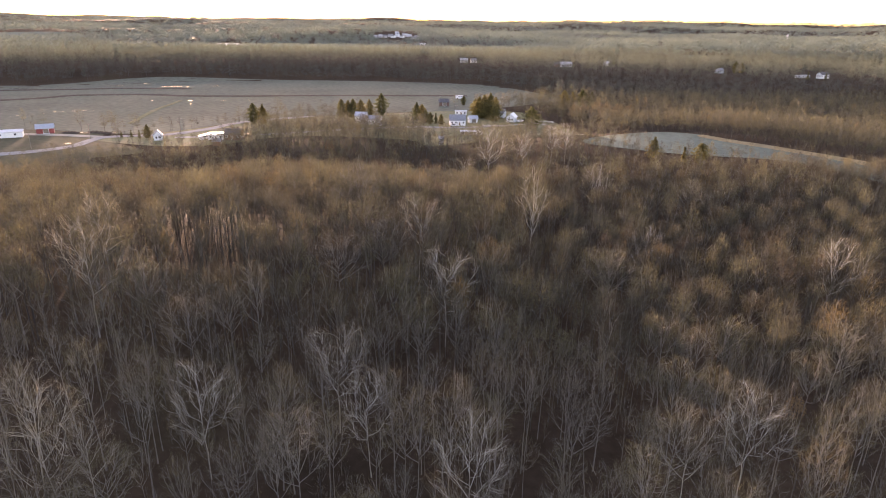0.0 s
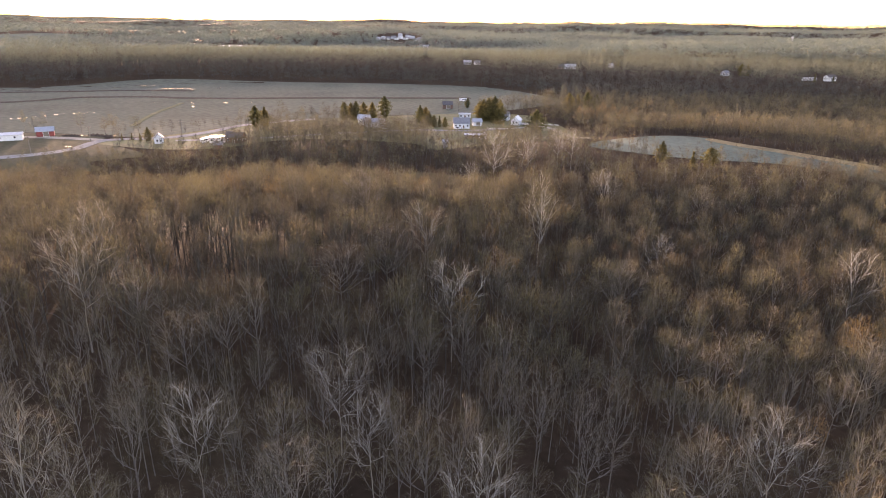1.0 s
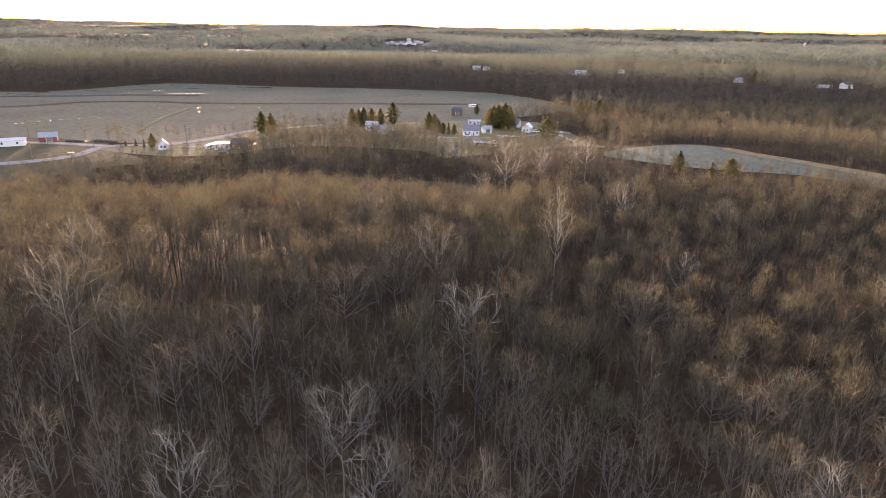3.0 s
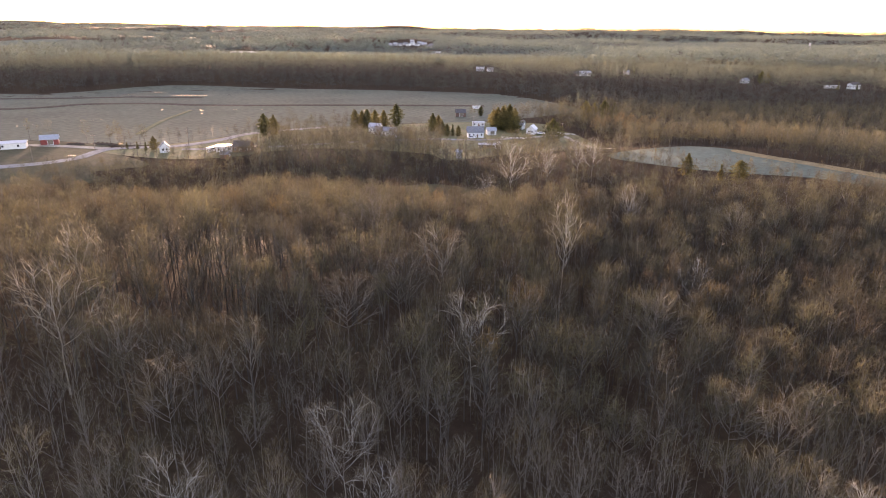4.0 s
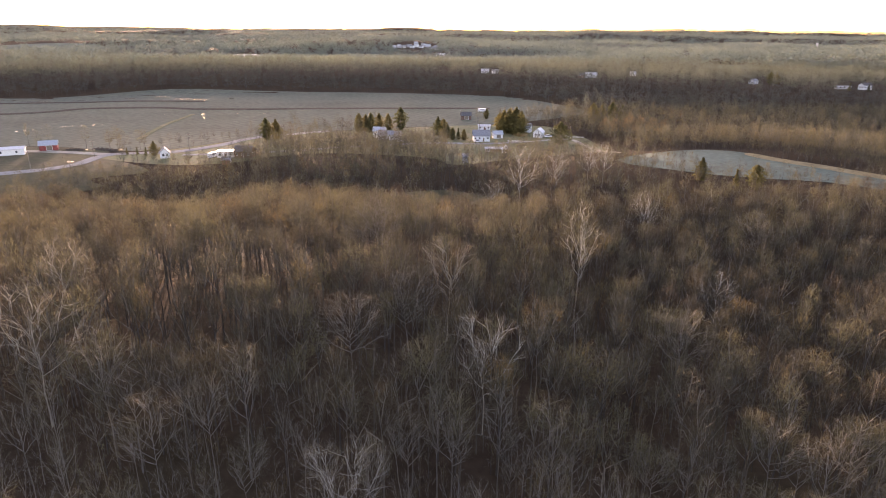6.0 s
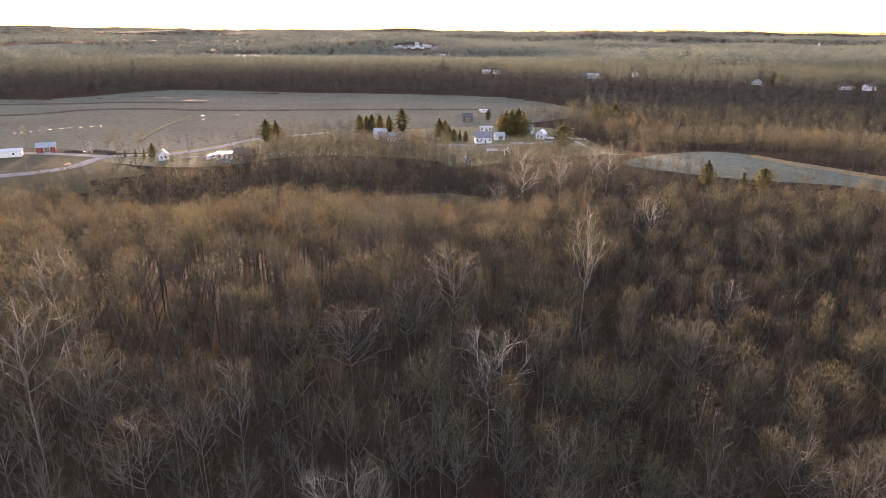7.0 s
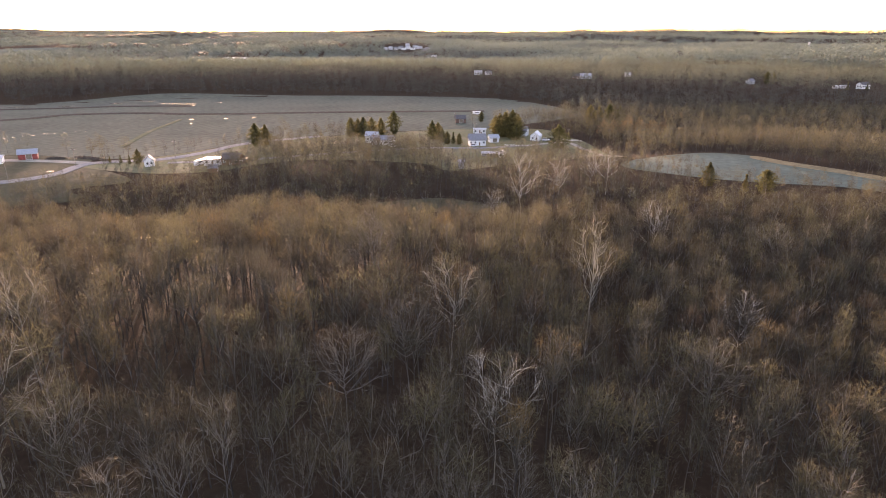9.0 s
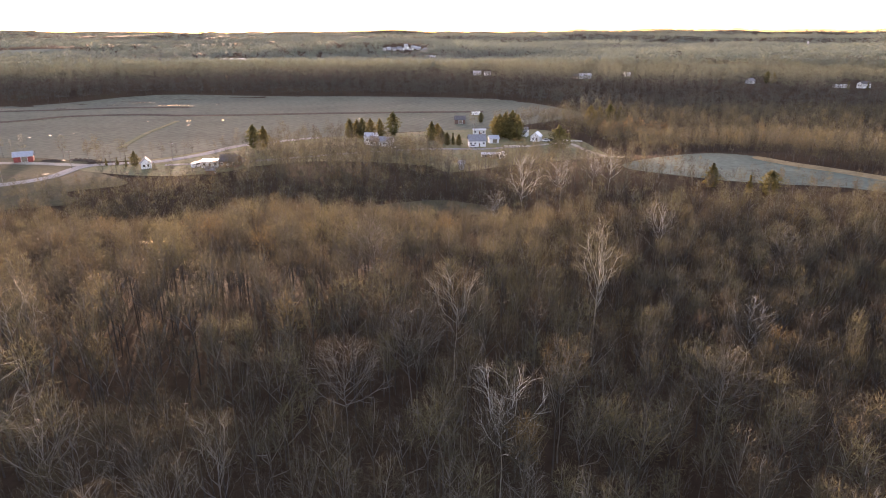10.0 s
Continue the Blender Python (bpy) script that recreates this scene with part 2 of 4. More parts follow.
# clearings round distant houses and fields: x, y, length along the line of sight, width
CLEAR = [(141, 752, 34, 26), (289, 674, 34, 22), (355, 622, 34, 46), (30, 812, 36, 34), (196, 778, 50, 12), (-110, 1510, 160, 100), (-43, 1275, 60, 26),
         (-395, 1215, 80, 80), (-26, 850, 40, 16), (771, 1490, 60, 24), (-850, 1340, 80, 230), (373, 960, 40, 80), (527, 1040, 45, 120), (578, 965, 40, 70), (421, 1290, 40, 24)]
OPEN = [BIG_FIELD, PASTURE, VILLAGE, YARD, MEADOW, POND_GAP, LANE_GAP]


def inside(poly, x, y):
    """Which of the points lie in the polygon."""
    x, y = np.asarray(x), np.asarray(y)
    res = np.zeros(x.shape, bool)
    for (x0, y0), (x1, y1) in zip(poly, poly[1:] + poly[:1]):
        cut = (y0 > y) != (y1 > y)
        res ^= cut & (x < (x1 - x0) * (y - y0) / (y1 - y0 + 1e-9) + x0)
    return res


def rounded(poly, steps=4):
    """The polygon with its corners rounded off."""
    out = []
    n = len(poly)
    for k in range(n):
        p0, p1, p2, p3 = (np.array(poly[(k + o) % n], float) for o in (-1, 0, 1, 2))
        for s in range(steps):
            t = s / steps
            out.append(tuple(0.5 * (2 * p1 + (p2 - p0) * t + (2 * p0 - 5 * p1 + 4 * p2 - p3) * t * t + (3 * p1 - p0 - 3 * p2 + p3) * t ** 3)))
    return out


def sheet(name, poly, lift, material, label, category, step=0.0):
    """A piece of land of that outline, laid on the ground. step: spacing of inner points where the ground is not flat."""
    pts = rounded(poly)
    inner = []
    if step:
        xs, ys = [p[0] for p in pts], [p[1] for p in pts]
        gx, gy = np.meshgrid(np.arange(min(xs), max(xs), step), np.arange(min(ys), max(ys), step))
        keep = inside(pts, gx.ravel(), gy.ravel())
        inner = list(zip(gx.ravel()[keep], gy.ravel()[keep]))
    n = len(pts)
    flat, _, faces, *_ = geometry.delaunay_2d_cdt([Vector((float(x), float(y))) for x, y in pts + inner], [], [list(range(n))], 1, 0.01)
    v = [(p[0], p[1], float(H(p[0], p[1])) + lift) for p in flat]
    ob = new(name, tri_mesh(name, v, [f for f in faces if len(f) == 3], material, smooth=True))
    return tagged(ob, label, category, kind="structure")


sheet("field", BIG_FIELD, 0.12, M_STUBBLE, "wide flat stubble field with wet patches", "field", 20.0)
sheet("pasture", PASTURE, 0.2, M_PASTURE, "grey-green pasture enclosed by bare woods", "field", 8.0)
sheet("grass_verge", [(136, 333), (143.5, 318), (155.5, 303), (167, 287.5), (196, 257), (190, 252), (160, 282), (149, 297), (137, 312), (131, 327)], 0.3, M_STRAW, "straw-coloured grass along the far edge of pasture", "ground", 6.0)
sheet("lawn", VILLAGE, 0.15, M_LAWN, "dormant tan and green village grass", "ground", 8.0)
sheet("farmyard", YARD, 0.14, M_ROUGH, "rough dormant grass round the farm", "ground", 9.0)
sheet("meadow", MEADOW, 0.25, M_ROUGH, "small dormant meadow among bare woods", "ground", 4.0)


def strip(name, pts, width, lift, material, label, category):
    """A road or track along a line, on the ground."""
    line = []
    for k in range(len(pts) - 1):
        p0, p1, p2, p3 = (np.array(pts[min(max(k + o, 0), len(pts) - 1)], float) for o in (-1, 0, 1, 2))
        for s in range(6):
            t = s / 6
            line.append(0.5 * (2 * p1 + (p2 - p0) * t + (2 * p0 - 5 * p1 + 4 * p2 - p3) * t * t + (3 * p1 - p0 - 3 * p2 + p3) * t ** 3))
    line.append(np.array(pts[-1], float))
    bm = bmesh.new()
    prev = None
    for k, p in enumerate(line):
        d = line[min(k + 1, len(line) - 1)] - line[max(k - 1, 0)]
        d = np.array([-d[1], d[0]]) / (np.hypot(*d) + 1e-9)
        row = []
        for o, drop in ((-0.5, -0.3), (-0.46, 0), (0.46, 0), (0.5, -0.3)):
            q = p + d * width * o
            row.append(bm.verts.new((q[0], q[1], float(H(q[0], q[1])) + lift + drop)))
        if prev:
            for a in range(3):
                bm.faces.new((prev[a], prev[a + 1], row[a + 1], row[a]))
        prev = row
    bmesh.ops.recalc_face_normals(bm, faces=bm.faces[:])
    me = bpy.data.meshes.new(name)
    bm.to_mesh(me)
    bm.free()
    me.materials.append(material)
    return tagged(new(name, me), label, category, kind="structure")


strip("road", [(-330, 262), (-260, 290), (-212, 306), (-192, 323), (-188, 350), (-158, 361), (-142, 382), (-128, 412), (-90, 440)], 6.5, 0.30, M_ASPHALT, "worn grey country road past the farm", "road")
strip("farm_drive", [(-300, 352), (-241, 357), (-217, 356), (-190, 351)], 6.0, 0.27, M_GRAVEL, "pale gravel farm drive", "track")
strip("lane", [(40, 408), (62, 417), (68, 395), (71, 378), (72, 362), (78, 345)], 3.2, 0.34, M_GRAVEL, "pale gravel lane at the edge of the village", "track")
strip("field_track", [(-197, 400), (-203, 430), (-209, 465), (-211, 495), (-213, 520)], 3.5, 0.4, M_LAWN, "dirt track across the stubble field", "track")
strip("ditch", [(-400, 505), (-356, 509), (-331, 525), (-312, 549), (-262, 560), (-227, 554), (-180, 556), (-120, 566), (-38, 574), (20, 578)], 9.0, 0.38, M_DIRT, "dark wet ditch across the stubble field", "ditch")
strip("ditch_far", [(-420, 575), (-380, 586), (-341, 596), (-300, 610), (-240, 612)], 8.0, 0.38, M_DIRT, "dark wet furrow across the stubble field", "ditch")
strip("village_street", [(-150, 352), (-110, 362), (-60, 385), (-20, 398), (10, 398), (40, 408)], 4.5, 0.25, M_ASPHALT, "narrow grey village street", "road")


# ---- woods ----
def tube(V, T, pts, radii, sides):
    """Adds a tapered tube along pts."""
    first = len(V)
    up = np.array([0.3, 0.2, 1.0])
    for k, (p, r) in enumerate(zip(pts, radii)):
        d = pts[min(k + 1, len(pts) - 1)] - pts[max(k - 1, 0)]
        a = np.cross(d, up if abs(d[2]) < 0.9 * np.linalg.norm(d) else (1.0, 0.1, 0))
        a = a / (np.linalg.norm(a) + 1e-9)
        b = np.cross(d, a)
        b = b / (np.linalg.norm(b) + 1e-9)
        for s in range(sides):
            w = 2 * math.pi * s / sides
            V.append(p + r * (math.cos(w) * a + math.sin(w) * b))
    for k in range(len(pts) - 1):
        for s in range(sides):
            i0, i1 = first + k * sides + s, first + k * sides + (s + 1) % sides
            T.append((i0, i1, i1 + sides))
            T.append((i0, i1 + sides, i0 + sides))


def slivers(V, T, starts, ends, width, rng):
    """Adds one thin pointed twig a pair of points."""
    d = ends - starts
    side = np.cross(d, rng.normal(size=d.shape))
    side /= np.linalg.norm(side, axis=1, keepdims=True) + 1e-9
    w = (np.asarray(width) * rng.uniform(0.6, 1.3, len(d)))[:, None] * 0.5
    k = len(V)
    tri = np.stack([starts - side * w, starts + side * w, ends], 1).reshape(-1, 3)
    V.extend(tri)
    T.extend((np.arange(len(tri)) + k).reshape(-1, 3))


def dome_point(d, lobes, h, spread, bole, rugged):
    """Points on a lobed crown, one for each unit direction."""
    base = h * bole
    zc = base + (h - base) * 0.34
    bump = 1 - rugged + rugged * 1.25 * np.max(d @ lobes.T, axis=1).clip(0, 1) ** 2
    up = np.where(d[:, 2] > 0, h - zc, zc - base)
    return d * bump[:, None] * np.stack([np.full(len(d), spread), np.full(len(d), spread), up], -1) + np.array([0, 0, zc])


def unit(v):
    return v / (np.linalg.norm(v, axis=-1, keepdims=True) + 1e-9)


def make_lobes(rng, n=9):
    lob = rng.normal(size=(n, 3))
    lob[:, 2] = np.abs(lob[:, 2]) * 0.8
    return unit(lob)


def kept_in(e, shape, slack=1.03):
    """Draws points that stick out of the crown back to its shell."""
    lobes, h, spread, bole, rugged = shape
    c = np.array([0, 0, h * bole + h * (1 - bole) * 0.34])
    v = e - c
    d = unit(v)
    far = np.linalg.norm(dome_point(d, lobes, h, spread, bole, rugged) - c, axis=1) * slack
    return c + d * np.minimum(np.linalg.norm(v, axis=1), far)[:, None]


def shoots(rng, starts, ends, n, first, angle, length, shape, lift=0.06):
    """n shoots from each branch, forking off at about that angle (radians) up to the crown's shell. Gives starts and ends."""
    k = len(starts)
    u = (first + (1 - first) * (np.tile(np.arange(n), k) + rng.uniform(0, 1, k * n)) / n)[:, None]
    s, e = np.repeat(starts, n, 0), np.repeat(ends, n, 0)
    a = s * (1 - u) + e * u
    t = unit(e - s)
    side = unit(np.cross(t, rng.normal(size=t.shape)))
    w = (angle * rng.uniform(0.5, 1.35, k * n))[:, None]
    out = a * np.array([1, 1, 0])
    d = unit(t * np.cos(w) + side * np.sin(w) + np.array([0, 0, lift]) + 0.25 * unit(out + 1e-6))
    ln = np.asarray(length) * rng.uniform(0.6, 1.2, (k * n, 1)) * (1.15 - 0.45 * u)
    return a, kept_in(a + d * ln, shape)


def fill_crown(V, T, rng, shape, count, width, length, low=-0.35, inner=0.25):
    """Twigs all over a lobed crown, thickest near its shell."""
    lobes, h, spread, bole, rugged = shape
    d = unit(rng.normal(size=(count, 3)))
    d[:, 2] = np.where(d[:, 2] < low, -d[:, 2], d[:, 2])
    c = np.array([0, 0, h * bole + h * (1 - bole) * 0.34])
    e = c + (dome_point(d, lobes, h, spread, bole, rugged) - c) * (rng.uniform(inner, 1.0, (count, 1)) ** 0.5)
    way = unit(d + rng.normal(0, 0.5, (count, 3)) + np.array([0, 0, 0.1]))
    slivers(V, T, e - way * length * rng.uniform(0.6, 1.3, (count, 1)), e, width, rng)


def limbs_of(rng, n, shape, r0, crook, bow, spine):
    """The main limbs, from the trunk up and out to the crown's shell."""
    lobes, h, spread, bole, rugged = shape
    out = []
    for i in range(n):
        f = (i + rng.uniform(0.1, 0.9)) / n
        az = i * 2.4 + rng.uniform(-0.5, 0.5)
        th = 1.5 - 1.35 * f + rng.uniform(-0.15, 0.15)
        d = np.array([math.cos(az) * math.sin(th), math.sin(az) * math.sin(th), math.cos(th)])
        k = bole * 0.85 + (0.66 - bole * 0.85) * f
        p0 = np.array([np.interp(k * h, spine[:, 2], spine[:, c]) for c in range(3)])
        p3 = p0 + (dome_point(d[None], lobes, h, spread, bole, rugged)[0] - p0) * rng.uniform(0.74, 0.95)
        away = np.array([math.cos(az), math.sin(az), -0.35]) * spread * bow
        q1 = p0 * 0.68 + p3 * 0.32 + away * 0.9 + rng.normal(0, crook, 3)
        q2 = p0 * 0.34 + p3 * 0.66 + away * 0.7 + rng.normal(0, crook, 3)
        out.append((np.array([p0, q1, q2, p3]), r0 * (0.52 - 0.2 * f)))
    return out


def bare_tree(rng, h, spread, bole, n1, n2, n3, n4, twig_w=0.02, twig_l=1.3, crook=0.25, stout=0.7, bow=0.12, rugged=0.3, fork=0.72, fill=0):
    """A leafless tree: arrays for trunk, branches and twigs. Four orders of branching fan out to a lobed crown. bole: share of the height before the crown."""
    tv, tt, bv, bt, cv, ct = [], [], [], [], [], []
    shape = (make_lobes(rng), h, spread, bole, rugged)
    lean = rng.normal(0, 0.03, 2) * h
    r0 = (0.008 * h + 0.05) * stout
    ks = np.linspace(0, 1, 7)
    spine = np.array([np.array([lean[0] * k, lean[1] * k, h * 0.8 * k]) + np.append(rng.normal(0, crook * 0.3, 2) * (k > 0), 0) for k in ks])
    tube(tv, tt, spine, [r0 * (1.3 if k == 0 else 1) * (1 - 0.88 * k) for k in ks], 6)
    limbs = limbs_of(rng, n1, shape, r0, crook, bow, spine)
    s2, e2 = [], []
    for q, rb in limbs:
        fine = np.array([q[0], q[0] * 0.45 + q[1] * 0.55 - (q[2] - q[0]) * 0.03, q[1], q[1] * 0.5 + q[2] * 0.5 + (q[1] - q[0] + q[2] - q[3]) * 0.06, q[2], q[2] * 0.5 + q[3] * 0.5 + rng.normal(0, crook * 0.25, 3), q[3]])
        tube(bv, bt, fine, [rb, rb * 0.85, rb * 0.72, rb * 0.6, rb * 0.5, rb * 0.34, 0.014], 4)
        for a, b in ((q[0] * 0.5 + q[1] * 0.5, q[2]), (q[2], q[3])):
            x, y = shoots(rng, a[None], b[None], (n2 + 1) // 2, 0.0, fork, spread * 0.62, shape)
            s2.append(x), e2.append(y)
    s2, e2 = np.concatenate(s2), np.concatenate(e2)
    for a, e in zip(s2, e2):
        ln = np.linalg.norm(e - a)
        m = (a + e) / 2 + rng.normal(0, 0.06 * ln, 3) - np.array([0, 0, 0.04 * ln])
        tube(bv, bt, np.array([a, m, e]), [r0 * 0.15 + 0.012, r0 * 0.10 + 0.009, 0.007], 3)
    s3, e3 = shoots(rng, s2, e2, n3, 0.2, fork * 0.85, spread * 0.36, shape)
    slivers(bv, bt, s3[::2], e3[::2], twig_w * 1.7, rng)
    slivers(cv, ct, s3[1::2], e3[1::2], twig_w * 1.7, rng)
    s4, e4 = shoots(rng, s3, e3, n4, 0.25, fork * 0.8, twig_l, shape)
    slivers(cv, ct, s4, e4, twig_w, rng)
    if fill:
        fill_crown(cv, ct, rng, shape, fill, twig_w, twig_l * 0.8)
    return (tv, tt), (bv, bt), (cv, ct)


def fan_tree(rng, h, spread, bole, n1, n2, fill, width, length, crook=0.2, rugged=0.3, limb=1.0, low=-0.35, inner=0.25, lite=False):
    """A leafless tree for the middle distance, with fewer pieces. Gives vertices, triangles and which vertices are limbs rather than twigs."""
    V, T = [], []
    shape = (make_lobes(rng), h, spread, bole, rugged)
    r0 = (0.007 * h + 0.04) * limb
    spine = np.array([[0, 0, -0.5], [rng.normal(0, 0.2), rng.normal(0, 0.2), h * 0.4], [rng.normal(0, 0.3), rng.normal(0, 0.3), h * 0.78]])
    tube(V, T, spine[::2] if lite else spine, [r0, r0 * 0.2] if lite else [r0, r0 * 0.7, r0 * 0.2], 3)
    bole_verts = len(V)
    if n1:
        limbs = limbs_of(rng, n1, shape, r0, crook, 0.08, spine)
        for q, rb in limbs:
            if lite:
                slivers(V, T, q[:1], q[3:], [rb * 2], rng)
            else:
                tube(V, T, q[[0, 2, 3]], [rb, rb * 0.6, 0.02], 3)
        s2, e2 = shoots(rng, np.array([q[1] for q, rb in limbs]), np.array([q[3] for q, rb in limbs]), n2, 0.0, 0.55, spread * 0.7, shape)
        slivers(V, T, s2, e2, width * 1.4, rng)
    wood = len(V)
    fill_crown(V, T, rng, shape, fill, width, length, low, inner)
    k = np.arange(len(V))
    return np.array(V), np.array(T), np.where(k < bole_verts, 1.0, np.where(k < wood, 0.5, 0.0))


def clump_tree(rng, h, spread, count, size, rugged=0.3, rough=0.35):
    """A far-off crown: small clumps of twigs laid over an uneven dome."""
    lobes = make_lobes(rng)
    d = rng.normal(size=(count, 3))
    d[:, 2] = np.abs(d[:, 2]) * 1.1 - 0.12
    d = unit(d)
    c = dome_point(d, lobes, h, spread, 0.05, rugged) * rng.uniform(0.8, 1.04, (count, 1))
    n = unit(d + rng.normal(0, rough, (count, 3)) + np.array([0, 0, 0.15]))
    a = unit(np.cross(n, rng.normal(size=(count, 3))))
    b = np.cross(n, a)
    s = (size * rng.uniform(0.55, 1.25, count))[:, None]
    V = np.stack([c + a * s, c + (b * 0.9 - a * 0.6) * s, c + (-b * 0.9 - a * 0.5) * s], 1).reshape(-1, 3)
    return V, np.arange(count * 3).reshape(-1, 3), np.zeros(count * 3, np.float32)


def scatter_mesh(name, variants, places, material, label):
    """Joins many copies of a few tree shapes into one mesh. places: x, y, turn, size, tone and, for stands of trees, how much wider."""
    vs, ts, tones, woods, off = [], [], [], [], 0
    for k, (x, y, turn, size, tone, *stand) in enumerate(places):
        V, T, wood = variants[int(k * 0.618034 * len(variants) * 7) % len(variants)]
        c, s = math.cos(turn), math.sin(turn)
        wide = size * (0.85 + 0.3 * ((k * 0.618) % 1)) * (stand[0] if stand else 1)
        W = np.stack([(V[:, 0] * c - V[:, 1] * s) * wide + x, (V[:, 0] * s + V[:, 1] * c) * wide + y, V[:, 2] * size + float(H(x, y))], -1)
        vs.append(W.astype(np.float32))
        ts.append(T + off)
        tones.append(np.full(len(V), tone, np.float32))
        woods.append(wood)
        off += len(V)
    me = tri_mesh(name, np.concatenate(vs), np.concatenate(ts), material, np.concatenate(tones))
    me.attributes.new("wood", "FLOAT", "POINT").data.foreach_set("value", np.concatenate(woods).astype(np.float32))
    return tagged(new(name, me), label, "woods", kind="stuff")


def wooded(x, y):
    """Where trees may stand."""
    ok = np.ones(np.shape(x), bool)
    for poly in OPEN:
        ok &= ~inside(poly, x, y)
    for cx, cy, along, across in CLEAR:
        d = math.hypot(cx, cy)
        ux, uy = cx / d, cy / d
        u = (x - cx) * ux + (y - cy) * uy
        v = (x - cx) * uy - (y - cy) * ux
        ok &= (u / along) ** 2 + (v / across) ** 2 * 4 > 1
    return ok


def grid_places(rng, y0, y1, cell, half=0.74, extra=20.0):
    """Jittered places over the stretch of plan that lies ahead."""
    ys = np.arange(y0, y1, cell)
    out = []
    for y in ys:
        w = half * y + extra
        xs = np.arange(-w, w, cell)
        px = xs + rng.uniform(-0.42, 0.42, len(xs)) * cell
        py = y + rng.uniform(-0.42, 0.42, len(xs)) * cell
        out.append(np.stack([px, py], -1))
    p = np.concatenate(out)
    return p[wooded(p[:, 0], p[:, 1])]


# Trees that stand out: x, y, height, kind
SYCAMORES = [
    (3.7, 61.2, 19.5, "white"), (-15.5, 82, 19, "white"), (-31, 70, 18.5, "white"), (-9.7, 73, 17.5, "white"), (85.6, 128, 21, "white"), (-69, 122, 21, "pale"),
    (-61.5, 101.5, 22, "pale"), (23, 157.7, 31, "spire"), (0.7, 110.7, 21.5, "white"), (52, 210, 19.5, "white"), (19.3, 257, 24, "white"), (9, 252, 17, "white"),
    (33, 262, 20, "white"), (47, 274, 16, "white"), (52, 270, 17, "white"), (52.3, 152, 19, "white"), (-5.6, 138, 21, "pale"), (-43, 58, 20, "pale"),
    (41, 71, 19, "white"), (32, 68, 17.5, "pale"), (-51, 66, 18, "pale"),
]
OTHER_TREES = [
    (-31, 95.5, 21, "tall"), (8.2, 91.8, 20.5, "tall"), (35.5, 125.3, 20, "broad"), (-11.8, 126, 20, "broad"), (-22.5, 159, 21, "broad"), (75.7, 189, 21, "broad"),
    (8, 76, 18, "tall"), (13, 81, 18.5, "tall"), (18, 76, 17.5, "tall"), (22.5, 77, 18, "tall"), (34, 79, 18, "tall"), (37, 93, 19, "dome"),
    (-37, 66, 18, "tall"), (-45, 70, 19, "tall"), (-20, 114, 20, "broad"), (10, 120, 21, "dome"), (48, 95, 19, "dome"), (55, 83, 19.5, "dome"),
    (51, 69, 18, "tall"),
]
HEROES = SYCAMORES + OTHER_TREES

rng = np.random.default_rng(7)


def make_tree(kind, seed):
    g = np.random.default_rng(seed)
    if kind == "pale":
        parts = bare_tree(g, 20, 5.6, 0.4, 8, 7, 6, 3, 0.018, 1.0, 0.3, 0.52, 0.12, fill=250)
        mats = (M_BARK_PALE, M_BARK_PALE, M_TWIG_PALE)
        label = "leafless pale-barked sycamore with crooked white limbs in woods"
    elif kind == "white":
        parts = bare_tree(g, 20, 5.8, 0.38, 9, 8, 6, 4, 0.018, 1.0, 0.35, 0.44, 0.14, fill=250)
        mats = (M_BARK_PALE, M_BARK_WHITE, M_TWIG_PALE)
        label = "leafless sycamore with bright white crooked limbs"
    elif kind == "spire":
        parts = bare_tree(g, 20, 3.2, 0.4, 11, 6, 5, 3, 0.024, 0.8, 0.22, 0.6, 0.06, fill=500)
        mats = (M_BARK_PALE, M_BARK_PALE, M_TWIG)
        label = "very tall leafless sycamore with white upright limbs"
    elif kind == "tall":
        parts = bare_tree(g, 20, 3.6, 0.46, 8, 6, 6, 3, 0.02, 0.9, 0.2, 0.56, 0.1, fill=500)
        mats = (M_BARK, M_BARK_MID, M_TWIG)
        label = "tall narrow leafless tree with pale upright limbs in woods"
    elif kind == "dome":
        parts = bare_tree(g, 20, 4.6, 0.56, 9, 6, 6, 3, 0.022, 0.9, 0.2, 0.56, 0.12, fill=900)
        mats = (M_BARK, M_BARK_MID, M_TWIG)
        label = "leafless brown tree with a broad rounded twiggy crown"
    elif kind == "broad":
        parts = bare_tree(g, 20, 6.4, 0.52, 13, 7, 6, 3, 0.026, 1.0, 0.2, 0.6, 0.12, fill=1500)
        mats = (M_BARK, M_BARK_MID, M_TWIG)
        label = "large leafless oak with a wide domed crown of fine twigs"
    else:
        parts = bare_tree(g, 20, 3.8, 0.58, 7, 6, 6, 3, 0.02, 0.85, 0.2, 0.56, 0.12, fill=700)
        mats = (M_BARK, M_BARK_MID, M_TWIG)
        label = "slim leafless forest tree with a fuzzy grey-brown crown"
    root = new("bare_tree")
    for nm, (V, T), m in zip(("trunk", "branchwork", "crown"), parts, mats):
        part_mesh(nm, tri_mesh(nm, V, T, m, smooth=nm != "crown"), root)
    return tagged(root, label, "tree", group="leafless woodland trees")


def spot(x, y, size, turn, wide=1.0):
    return Matrix.Translation((x, y, float(H(x, y)) - 0.15)) @ Matrix.Rotation(turn, 4, "Z") @ Matrix.Diagonal((size * wide, size * wide, size, 1))


